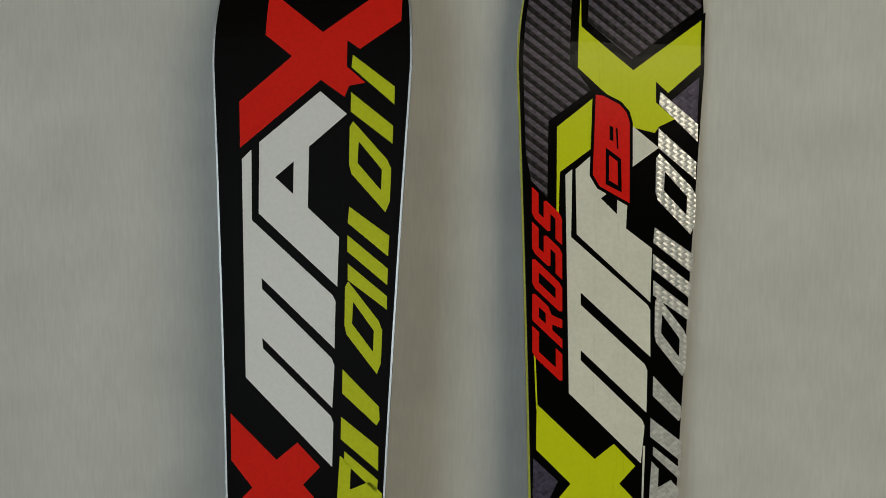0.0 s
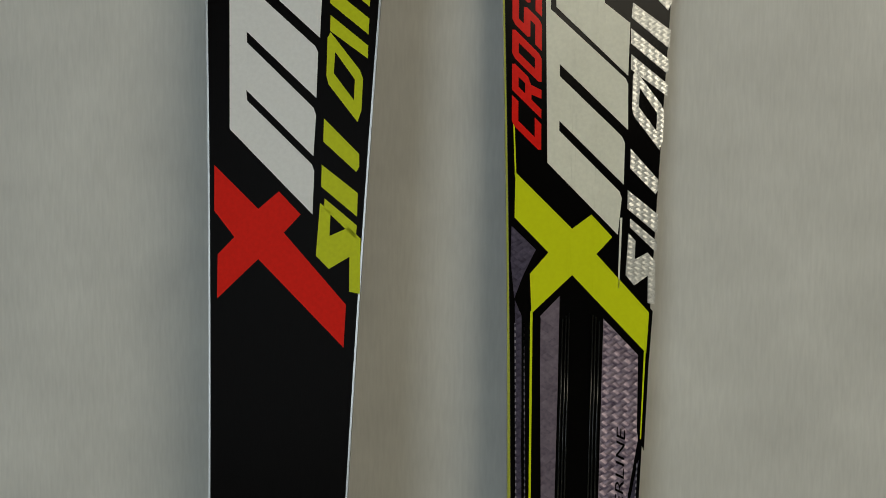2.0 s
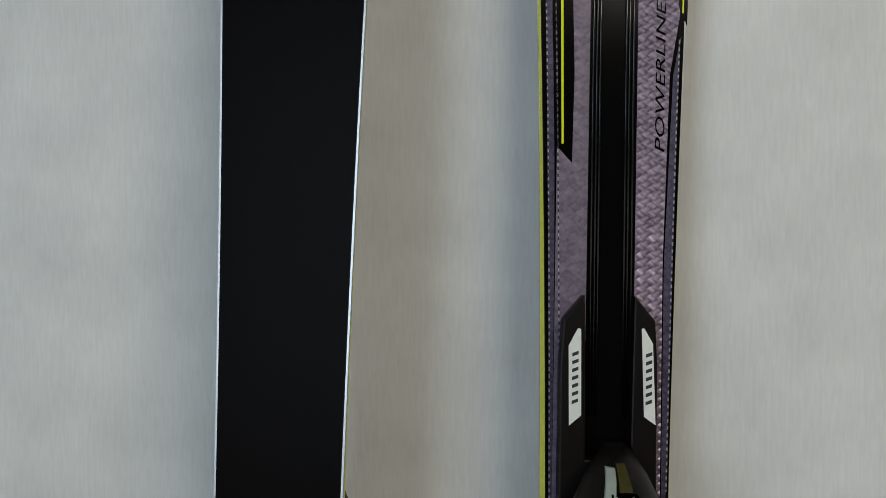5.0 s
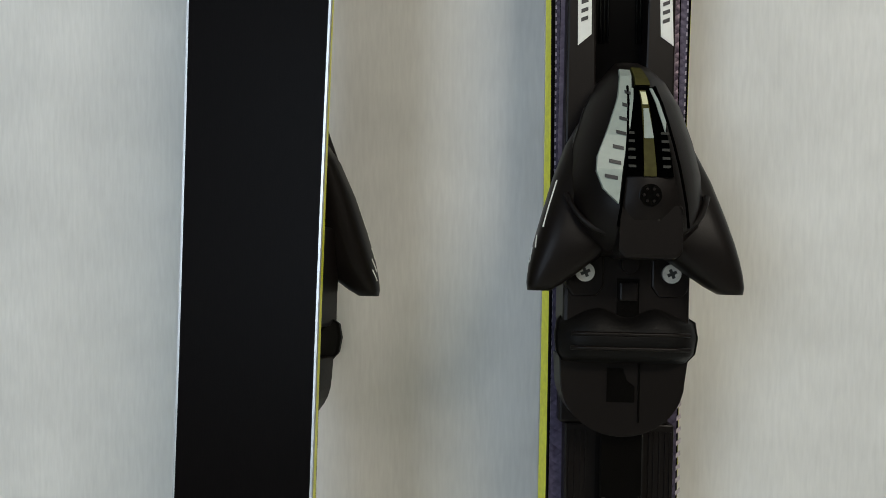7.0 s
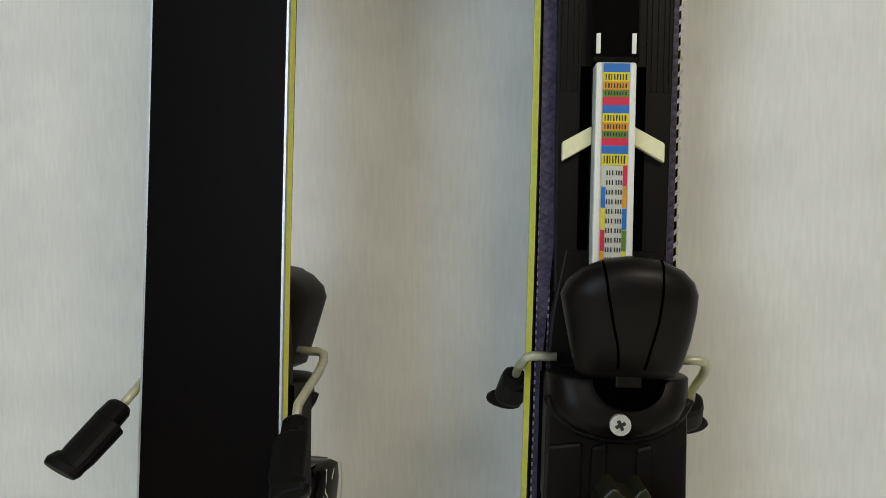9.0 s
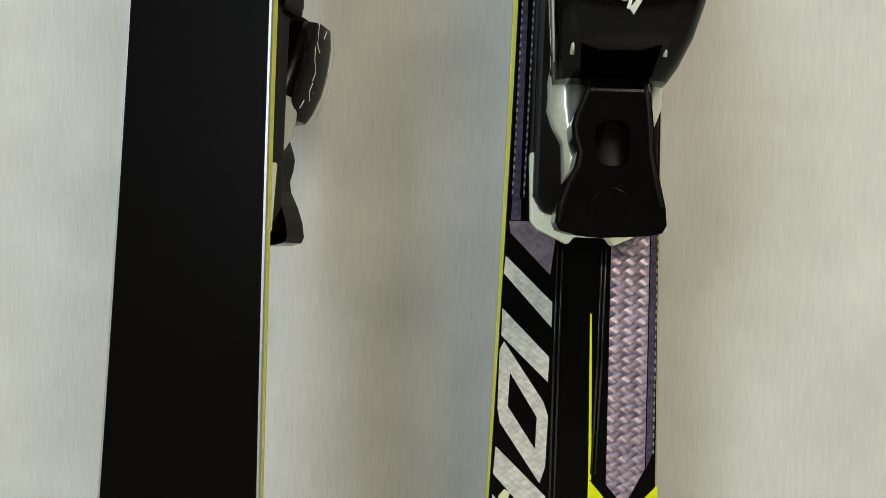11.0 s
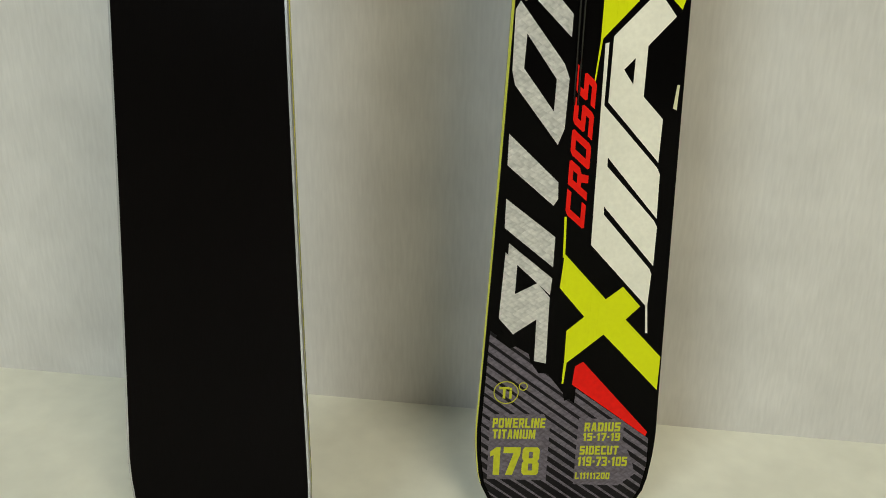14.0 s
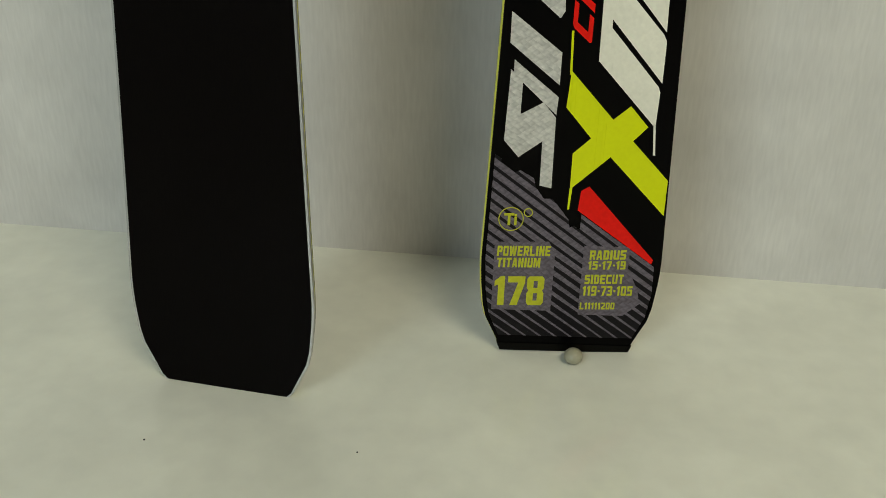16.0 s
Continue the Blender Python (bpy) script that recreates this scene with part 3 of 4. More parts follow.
def toe_binding(ski, shift=0.0):
    """Toe piece and its base plate, brake-side pedal and setting window."""
    base = part("toe_piece", plate([[(-14.5, 1136), (-27, 1121), (-28.5, 1095), (-28.5, 862), (28.5, 862), (28.5, 1095), (27, 1121), (14.5, 1136),
                                     (13, 1040), (-13, 1040)]], 0.0, 0.011), PLASTIC, ski, "black plastic toe binding on a base plate")
    base.location.x = shift
    rounded(base, 0.0012)
    for ring in ([(-16.6, 1115.7), (-18.5, 1116), (-23.8, 1105.8), (-23.0, 1059.6), (-16.0, 1065.6)],
                 [(18.8, 1116.4), (20.2, 1116.6), (25.4, 1107.7), (27.4, 1060.6), (20.6, 1065.3)]):
        part("white_badge", plate([ring], 0.0108, 0.0116), WHITE_PLASTIC, base, "white badge with dark marks")
    for u in (-19.8, 23.2):
        for i in range(7):
            s = 1072 + i * 4.6
            part("badge_mark", plate([[(u - 1.8, s), (u + 1.8, s + 1.4), (u + 1.8, s + 3.4), (u - 1.8, s + 2.0)]], 0.0114, 0.0119), INK, base)
    # housing
    housing = part("housing", hull([(1050, -4, 10, 9, 16), (1045, -9, 14.5, 9, 30), (1036, -17, 20.5, 9, 46), (1022, -25, 27, 9, 59), (1004, -31, 32.5, 9, 68), (988, -34.5, 36, 10, 73),
                                    (974, -35, 36.5, 14, 74), (963, -32.5, 34, 22, 71), (955, -26, 27, 28, 65), (949, -16, 17, 32, 56)], 0.26, 0.14),
                   PLASTIC, base, "rounded black toe housing", smooth=True)
    rounded(housing, 0.001)
    for sgn in (-1, 1):
        wing = hull([(1016, 12, 24, 14, 30), (1004, 12, 31, 18, 40), (986, 11, 38, 22, 49), (968, 10, 43.5, 25, 55), (956, 11, 47.0, 28, 57), (948, 17, 49.0, 31, 57), (941, 26, 50.4, 35, 56),
                     (935, 34, 51.0, 39, 55), (931.5, 40, 50.6, 42, 53)], 0.18)
        skin = BVHTree.FromBMesh(wing)
        for v in wing.verts:
            v.co.x = -v.co.x if sgn < 0 else v.co.x + 0.0022 * max(0.0, v.co.x - 0.02) / 0.03
        part("wing", wing, PLASTIC, base, "curved black toe wing", smooth=True)
        if sgn < 0:
            for line in (((985, 44), (974, 47), (962, 50)), ((958, 46), (952, 50)), ((952, 42), (945, 47)), ((946, 40), (940, 45))):
                hits = [across(skin, s, h, 0.1) for s, h in line]
                part("wing_mark", tube([(-q[0], q[1], q[2]) for q in hits if q], 0.0005, 6), WHITE_PLASTIC, base, "pale mark on the flank")

    def rise(u, s):
        line = ((960, 71.5), (972, 74.2), (988, 73.4), (1004, 68.6), (1022, 60.0), (1036, 47.4), (1045, 32))
        for (a, b), (c, d) in zip(line, line[1:]):
            if s <= c:
                return (b + (d - b) * (s - a) / (c - a) - 74.0) / 1000
        return -0.037

    part("white_badge", plate([[(-1.6, 1041.0), (-6.6, 1041.6), (-11.0, 1024), (-16.5, 1009), (-22.6, 994), (-23.2, 987), (-20, 979), (-13.0, 972.3), (-11.4, 988), (-6.4, 1015)]], 0.071, 0.0742, tilt=rise),
         BADGE, base, "tapered grey-green badge with dark marks")
    for i in range(7):
        s, k = 984 + i * 7.0, i / 6
        u, w = -16.6 + 10.6 * k, 2.9 - 1.3 * k
        part("badge_mark", plate([[(u - w, s), (u + w, s - 1), (u + w, s + 0.7), (u - w, s + 1.7)]], 0.0738, 0.0747, tilt=rise), INK, base)
    part("window_frame", plate([[(-4.6, 1030), (-9.4, 985), (12, 985), (7.6, 1030)]], 0.069, 0.0738, tilt=rise), SHADE_BLACK, base)
    part("apex_panel", plate([[(-0.4, 1043), (-1.6, 1031), (5.6, 1031), (4.4, 1043)]], 0.069, 0.0744, tilt=rise), CLEAR, base, "dull olive plastic panel")
    part("setting_window", plate([[(-0.4, 1028), (-1.8, 985), (4.0, 985), (2.6, 1028)]], 0.073, 0.0746, tilt=rise), CLEAR, base, "smoky clear setting window")
    for ring in ([(-3.0, 1029), (-7.2, 1007), (-8.0, 1012), (-4.2, 1029)], [(4.6, 1029), (9.0, 1006), (10.0, 1011), (6.0, 1029)]):
        part("indicator", plate([ring], 0.073, 0.0748, tilt=rise), BADGE, base)
    part("indicator", plate([[(0.0, 1018), (-1.0, 1003), (3.4, 1003), (2.4, 1018)]], 0.073, 0.0749, tilt=rise), BADGE, base)
    part("indicator", plate([[(-0.2, 1027), (-0.2, 1020), (2.4, 1020), (2.4, 1027)]], 0.073, 0.0749, tilt=rise), PALE, base, "pale yellow pointer")
    for i in range(5):
        for u in (-8.6, 7.2):
            part("scale_mark", plate([[(u, 989 + 4 * i), (u + 3.4, 989 + 4 * i), (u + 3.4, 990.2 + 4 * i), (u, 990.2 + 4 * i)]], 0.0735, 0.0742, tilt=rise), RUBBER_GREY, base)
    dial = part("dial", disc(1.4, 976.5, 5.2, 0.07, 0.0742), GLOSS_PLASTIC, base, "round black adjusting dial")
    rounded(dial, 0.0006)
    for a in range(0, 360, 60):
        u, s = 1.4 + 3.1 * math.cos(radians(a)), 976.5 + 3.1 * math.sin(radians(a))
        part("dial_rib", disc(u, s, 0.7, 0.074, 0.0748, 8), PLASTIC, base)
    spine = part("spine", plate([[(-11.6, 972), (-12.2, 951), (-9, 947.5), (14.5, 947.5), (17.5, 951), (17.2, 972), (13, 974), (-9, 974)]], 0.04, 0.0716), PLASTIC, base)
    rounded(spine, 0.002)
    for u, turn in ((-11.6, 6.6), (17.4, -11.0)):
        line = [((u + turn * (z - 974) / 62) / 1000, -(0.0743 + rise(u, z)), z / 1000) for z in (1030, 1020, 1010, 1000, 990, 980, 972, 962)]
        part("housing_seam", tube(line, 0.0006), SHADE_BLACK, base, smooth=True)
    for sgn in (-1, 1):
        arc = [(sgn * (0.0125 + 0.0225 * math.sin(radians(a))), -0.0625 + 0.012 * math.sin(radians(a)) ** 3, 0.9880 - 0.029 * math.cos(radians(a))) for a in range(0, 71, 10)]
        part("collar", tube(arc, 0.0016), PLASTIC, base, smooth=True)
    # foot of the toe piece
    foot = part("foot", plate([[(-31.5, 968), (-31.5, 915), (31.5, 915), (31.5, 968)]], 0.010, 0.036), PLASTIC, base)
    rounded(foot, 0.002)
    for u in (-21.4, 21.4):
        rounded(part("screw_seat", plate([[(u - 9.5, 957), (u - 9.5, 934), (u - 6, 929), (u + 6, 929), (u + 9.5, 934), (u + 9.5, 957)]], 0.03, 0.0372), PLASTIC, base), 0.001)
        screw_head(u, 940.8, 4.7, 0.0392, base)
    rounded(part("plunger", disc(0.5, 945, 4.4, 0.03, 0.0405), PLASTIC, base), 0.001)
    part("slot_wall", plate([[(-5, 938), (6, 938), (6, 918), (-5, 918)]], 0.03, 0.0364), GLOSS_PLASTIC, base)
    rounded(part("slider", plate([[(-4, 936), (5, 936), (5, 927), (-4, 927)]], 0.03, 0.0385), PLASTIC, base), 0.0008)
    bm = hull([(921, -31, 31.5, 20, 37), (917, -34, 35, 20, 43), (909, -35, 36, 20, 45.5), (901, -34, 35, 20, 44), (896.5, -31, 32, 20, 38)], 0.3)
    bmesh.ops.subdivide_edges(bm, edges=[e for e in bm.edges if abs(e.verts[0].co.x - e.verts[1].co.x) > 0.03], cuts=11)
    for v in bm.verts:
        if v.co.z > 0.908:
            v.co.z += 0.0022 * math.cos(v.co.x * 1000 / 34 * 2.4 * math.pi) * (-1) * min(1.0, (v.co.z - 0.908) / 0.008)
    part("pedal", bm, RUBBER, base, "ribbed black sole pedal", smooth=True)
    for s in (904, 911):
        part("pedal_rib", tube([(-0.0285, -0.0438, s / 1000), (-0.02, -0.0447, s / 1000), (0.021, -0.0447, s / 1000), (0.0295, -0.0438, s / 1000)], 0.0011), PLASTIC, base, smooth=True)
    rounded(part("skirt", plate([[(-32, 899)] + [(31.4 * math.cos(radians(a)), 887 + 28.5 * math.sin(radians(a))) for a in range(180, 361, 10)] + [(33, 899)]], 0.008, 0.030), PLASTIC, base), 0.003)
    part("skirt_seam", plate([[(7.6, 897), (8.6, 897), (8.6, 866), (7.6, 866)]], 0.03, 0.0306), GLOSS_PLASTIC, base)
    part("skirt_hole", plate([[(-8, 893), (0, 893), (2, 887), (6, 884), (6, 876), (-8, 876)]], 0.03, 0.0304), GLOSS_PLASTIC, base)
    return base


def setting_track(ski):
    """Sliding track between the binding's ends, with the coloured setting chart."""
    track = part("binding_track", plate([[(-27.5, 862), (-27, 800), (-26, 700), (28, 700), (29, 800), (29.5, 862)]], 0.0, 0.012), PLASTIC, ski, "black binding track with grooves")
    rounded(track, 0.001)
    for u in (-25, -22, -19, -16.5, 16.5, 19, 22, 25, 27.5):
        part("groove_rib", plate([[(u - 0.5, 858), (u - 0.5, 800), (u + 0.5, 800), (u + 0.5, 858)]], 0.011, 0.0128), PLASTIC, track)
    rounded(part("slide_rail", plate([[(-11.5, 866), (-11.5, 812), (11.5, 812), (11.5, 866)]], 0.011, 0.022), GLOSS_PLASTIC, track), 0.0025)
    for u in (-8.8, 8.2):
        part("white_clip", plate([[(u - 1.0, 826), (u - 1.0, 816.4), (u + 1.0, 816.4), (u + 1.0, 826)]], 0.021, 0.0232), WHITE_PLASTIC, track)
    chart = part("setting_chart", plate([[(-8.4, 812), (-8.0, 712), (8.2, 712), (8.2, 812)]], 0.011, 0.0235), CHART["white"], track, "white setting chart with coloured rows")
    for u in (-8.0, 8.0):
        rounded(part("chart_rail", plate([[(u - 1.8, 812), (u - 1.8, 712), (u + 1.6, 712), (u + 1.4, 812)]], 0.011, 0.0248), WHITE_PLASTIC, track), 0.0012)
    # black plates stand in for the shade beside the chart rails
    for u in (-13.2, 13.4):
        part("rail_gap_shade", plate([[(u - 2.6, 812), (u - 2.6, 712), (u + 2.6, 712), (u + 2.6, 812)]], 0.011, 0.0124), SHADE_BLACK, track)
    rows = ("blue", "yellow", "orange", "green", "red", "blue", "yellow", "orange", "green", "red", "blue", "yellow")
    heights = (4.2, 4.4, 3.9, 3.4, 4.0, 3.9, 4.4, 3.9, 3.4, 3.7, 3.9, 5.4)
    s = 811.5
    for colour, h in zip(rows, heights):
        part("chart_band", plate([[(-6.2, s), (-6.2, s - h), (6.4, s - h), (6.4, s)]], 0.023, 0.0238), CHART[colour], track)
        if colour not in ("blue", "red"):
            for i in range(8):
                u = -5.2 + 1.36 * i
                part("chart_figure", plate([[(u, s - 0.9), (u + 0.45 + 0.3 * (i % 3 == 1), s - 0.9), (u + 0.45 + 0.2 * (i % 2), s - h + 0.8), (u, s - h + 0.8)]], 0.0237, 0.02405), INK, track)
        s -= h
    for i in range(12):
        for u in (-3.6, -2.4, -1.0, 0.8, 2.0, 3.2):
            z = s - 2.5 - i * 4.6
            part("chart_figure", plate([[(u, z), (u + 0.55, z - 0.2), (u + 0.55, z - 2.4), (u, z - 2.3)]], 0.0234, 0.0238), INK, track)
    for u, colours in ((-6.0, ("white", "blue", "yellow", "red", "orange")), (4.2, ("red", "orange", "blue", "green", "yellow"))):
        z = s
        for c in colours:
            part("chart_tab", plate([[(u, z), (u + 2, z), (u + 2, z - 10.0), (u, z - 10.0)]], 0.0233, 0.0238), CHART[c], track)
            z -= 10.4
    for ring in ([(-10.2, 782.5), (-24.4, 774.5), (-24.4, 765), (-10.2, 773.5)], [(10.2, 782.5), (25.2, 774.5), (25.2, 765), (10.2, 773.5)]):
        rounded(part("size_pointer", plate([ring], 0.011, 0.0165), PALE, track, "pale yellow pointer tab"), 0.0008)
    for sgn in (-1, 1):
        part("foil_strip", plate([[(sgn * 29.2, 1000), (sgn * 33.8, 1000), (sgn * 33.8, 660), (sgn * 31.0, 660), (sgn * 25.8, 730), (sgn * 26.6, 860), (sgn * 29.2, 862)]], 0.0001, 0.0006), WEAVE_DARK, track)
    return track


def heel_binding(ski, pad_tip, lift=0.0, shift=0.0, bend=675, drop=0.0):
    heel = part("heel_piece", plate([[(-24, 722), (-27, 706), (-29.6, 690), (-31, 672), (-31, 520), (-25, 492), (25, 492), (31, 520), (31, 672), (29.6, 690), (27, 706), (24, 722)]], 0.0, 0.013), PLASTIC, ski, "black plastic heel binding")
    heel.location.x, heel.location.z = shift, -drop
    rounded(heel, 0.001)
    outline = [(1, 720.5), (14, 719), (24, 714.5), (29, 709.5), (31.2, 704), (31, 696), (29.2, 683), (26.2, 671), (23.6, 666), (17, 664.6), (8, 664), (-7, 664), (-16, 665),
               (-21.6, 667.5), (-24.6, 680), (-28.2, 697), (-29.4, 703), (-27, 709), (-20, 715), (-11, 718.8)]
    levels = ((13, 0.86, 0), (38, 0.95, 0.05), (53, 1.0, 0.14), (58, 0.985, 0.2), (62, 0.93, 0.24), (65.2, 0.82, 0.26), (67.8, 0.66, 0.26), (69.6, 0.46, 0.26), (70.6, 0.25, 0.26), (70.9, 0.06, 0.26))
    bm = loft([[((1 + (u - 1) * f) / 1000, -(h + k * (695 + (s - 695) * f - 706)) / 1000, (695 + (s - 695) * f) / 1000) for u, s in outline] for h, f, k in levels])
    skin = BVHTree.FromBMesh(bm)
    cup = part("heel_cup", bm, PLASTIC, heel, "rounded black heel cup", smooth=True)
    for line in (((13.4, 718.5), (13.4, 714), (13.0, 704), (12.0, 692), (9.6, 680), (7.8, 668)), ((-12.0, 717.6), (-11.4, 713), (-9.8, 702), (-7.2, 690), (-4.6, 680), (-3.2, 668))):
        part("seam", tube([drape(skin, a[0] + (b[0] - a[0]) * i / 5, a[1] + (b[1] - a[1]) * i / 5, 0.0) for a, b in zip(line, line[1:]) for i in range(5)], 0.0006, 8), SHADE_BLACK, heel, smooth=True)
    apron = part("heel_apron", hull([(664, -33, 33, 12, 44), (652, -32.5, 32.5, 12, 47), (645, -28.5, 28.5, 12, 48.5), (639, -21, 21, 12, 47), (635.5, -11, 11, 12, 43)], 0.2), PLASTIC, heel, smooth=True)
    rounded(apron, 0.001)
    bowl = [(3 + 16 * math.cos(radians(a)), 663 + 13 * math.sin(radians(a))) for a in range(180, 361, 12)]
    # flat black sheet paints the shade of the recess, nothing is cut out
    part("cup_recess_shade", plate([bowl + [(16, 668), (-12, 668)]], 0.03, 0.0492), SHADE_BLACK, heel)
    rounded(part("cup_tongue", plate([[(-4, 669), (-4, 661), (8, 661), (8, 669)]], 0.04, 0.0525), PLASTIC, heel), 0.001)
    screw_head(-1.0, 644.0, 4.8, 0.0515, heel)
    rim = [(0.0335 * math.sin(radians(a)), -0.0355, 0.658 - 0.0240 * math.cos(radians(a))) for a in range(-80, 81, 10)]
    part("cup_rim", tube(rim, 0.0022), PLASTIC, heel, smooth=True)
    deck = part("deck", plate([[(-33, 662), (-33.5, 600), (33.5, 600), (33, 662)]], 0.010, 0.033), PLASTIC, heel)
    rounded(deck, 0.002)
    for u, w in ((-24, 8), (-8, 3.5), (13, 3.5)):
        rounded(part("deck_block", plate([[(u - w, 630), (u - w - 1, 604), (u + w, 604), (u + w, 632)]], 0.03, 0.0348), PLASTIC, heel), 0.0015)
    # lever
    bm = hull([(608.5, -25, 35, 72, 80), (606, -28, 37.6, 60, 87), (597, -28.6, 38, 50, 90), (580, -28, 36.4, 43, 89.5), (566, -26.6, 33, 37, 84), (555, -25.4, 28.6, 34, 75), (549, -24.4, 25, 36, 67)], 0.12)
    bmesh.ops.subdivide_edges(bm, edges=[e for e in bm.edges if abs(e.verts[0].co.x - e.verts[1].co.x) > 0.03], cuts=11)
    for v in bm.verts:
        if v.co.y < -0.055:                       # a shallow dish towards the boot
            v.co.y += 0.007 * max(0.0, 1 - abs(v.co.x * 1000 - 5) / 30) * min(1.0, max(0.0, (v.co.z - 0.588) / 0.016))
    skin = BVHTree.FromBMesh(bm)
    lever = part("lever", bm, GLOSS_PLASTIC, heel, "shiny black step-in lever", smooth=True)
    rounded(lever, 0.0012)
    dish = [(-21, 608), (-15, 603.5), (-8, 600.8), (-4, 601.4), (-1, 599.4), (2, 599.2), (5, 598.0), (9, 598.6), (13, 598.8), (17, 601), (22, 604), (28, 608)]
    bm = plate([dish], 0.05, 0.0882, tilt=lambda u, s: -0.007 * max(0.0, 1 - abs(u - 5) / 30) * min(1.0, max(0.0, (s - 588) / 16)) - max(0.0, s - 600) * 0.00035)
    # its olive colour stands in for a reflection seen in the hollow
    part("lever_hollow", bm, OLIVE_SHEEN, heel, "scalloped hollow with a painted olive reflection")
    rounded(part("bracket", plate([[(-12, 604), (-10, 612), (-5, 617.4), (-2.4, 616.6), (0.4, 613.4), (4.4, 613), (7, 616.6), (10, 617.8), (13.4, 612), (18, 604)]], 0.03, 0.058), OLIVE_SHEEN, heel, "dark olive bracket"), 0.001)
    # black sheet paints the shade inside the lever's mouth
    part("lever_mouth_shade", plate([[(-15.5, 561), (-14, 549.6), (16, 549.6), (18.5, 561), (10, 558.4), (-7, 558.4)]], 0.05, 0.081, tilt=lambda u, s: (s - 561) * 0.00078), SHADE_BLACK, heel)
    for u in (-18.5, 20.5):
        part("pivot_pin", tube([(u / 1000, -0.0812, 0.5665), (u / 1000, -0.0765, 0.5575)], 0.0011, 8), CHROME, heel, "small bright pivot pin", smooth=True)
    # pale tube stands in for the highlight along the lever's left edge
    part("lever_edge_highlight", tube([(-0.0284, -0.0845, 0.606), (-0.0290, -0.0865, 0.597), (-0.0285, -0.0860, 0.580), (-0.0271, -0.0805, 0.566), (-0.0258, -0.0720, 0.555)], 0.0005, 8), ZINC, heel, "thin pale line for the edge highlight", smooth=True)
    for flat in ([(5.6, 597.9), (7.6, 597.9), (2.0, 577.4), (-0.2, 577.4)], [(8.6, 597.6), (10.8, 598.2), (14.8, 587.6), (12.4, 586.8)], [(15.3, 600.7), (17.0, 600.7), (15.0, 593.6), (13.6, 594.0)],
                 [(3.6, 588.4), (11.9, 584.2), (11.4, 581.8), (4.0, 585.6)], [(7.6, 580.0), (9.0, 579.2), (5.2, 572.2), (3.2, 574.6)], [(4.2, 585.0), (5.6, 584.2), (3.4, 574.2), (2.0, 574.6)]):
        corners = [drape(skin, u, s, 0.0011) for u, s in flat]
        low = [(x, y + 0.002, z) for x, y, z in corners]
        part("lever_mark", loft([low, corners]), WHITE_PLASTIC, heel)
    for line in (((606, 66), (600, 64), (594, 63), (590, 67)), ((592, 61), (585, 61), (578, 64), (573, 61)), ((604, 76), (599, 72)), ((601, 86), (592, 85), (583, 82), (577, 79)),
                 ((572, 62), (567, 59), (562, 61), (567, 64)), ((561, 54), (556, 50))):
        hits = [across(skin, s, h) for s, h in line]
        part("lever_mark", tube([(q[0] + 0.0009, q[1], q[2]) for q in hits if q], 0.0011, 8), WHITE_PLASTIC, heel, smooth=True)
    for inner, outer, cut_at in ((-8, -25.5, 524), (12, 26.5, 528)):
        sections = []
        for s, k, hi in ((560, 0.94, 52), (553, 1.0, 54), (546, 0.97, 53), (540, 1.0, 50), (533, 0.86, 46), (cut_at, 0.55, 40), (506, 0.5, 32)):
            a, b = sorted((inner, inner + (outer - inner) * k))
            sections.append((s, a, b, 22, hi))
        part("spring_link", hull(sections, 0.25), CHROME, heel, "crinkled bright steel spring link", smooth=True)
    # opening handle: narrow neck, waist, flared foot
    outline = [(-8.6, 559), (-10.0, 552), (-12.6, 541), (-15.6, 533), (-16.6, 529), (-15.8, 523), (-13.8, 517), (-14.6, 511), (-18.6, 503), (-21.6, 494), (-22.6, 486), (-20.8, 482.6), (-15, 481),
               (0, 480), (17, 481), (23.8, 482.6), (25.6, 486), (25.0, 494), (22.4, 505), (20.0, 517), (19.2, 529), (17.8, 541), (16.0, 552), (15.0, 559)]

    def swell(u, s):
        return 0.0001 * (max(0.0, 525 - s) * 0.9 - max(0.0, s - 545) * 2.5)

    eye = [(1.6 + 7.8 * math.cos(radians(a)) * (1.0 if abs(math.cos(radians(a))) > 0.7 else 1.02), 521.5 + 10.2 * math.copysign(abs(math.sin(radians(a))) ** 0.5, math.sin(radians(a)))) for a in range(0, 360, 15)]
    handle = part("handle", plate([outline, eye], 0.044, 0.066, tilt=swell), GLOSS_PLASTIC, heel, "long black opening handle with an oblong eye")
    rounded(handle, 0.0022, 3, 50)
    part("handle_core", hull([(556, -7, 12, 34, 58), (540, -9, 13, 34, 57), (523, -10, 14, 32, 56), (505, -13, 17, 30, 60), (488, -17, 20, 32, 66)], 0.2), PLASTIC, heel, smooth=True)
    dimple = part("dimple", disc(1.5, 493, 8.8, 0.062, 0.0695), GLOSS_PLASTIC, heel, "round thumb dimple")
    rounded(dimple, 0.0008)
    for side in (-1, 1):
        ridge = [(u + (1.8 if side < 0 else -1.8), s) for u, s in (outline[1:11] if side < 0 else outline[-2:-8:-1])]
        part("handle_ridge", tube([(u / 1000, -(0.0662 + swell(u, s)), s / 1000) for u, s in ridge], 0.0011, 8), PLASTIC, heel, smooth=True)
    rounded(part("white_slider", plate([[(-31.5, 522), (-30, 488), (-26.5, 484), (-11, 476.8), (-8, 480.7), (8, 480.7), (11, 476.8), (26.5, 484), (30, 488), (31.5, 522)]], 0.004, 0.0145),
                 CREAM, heel, "cream plastic slider plate"), 0.001)
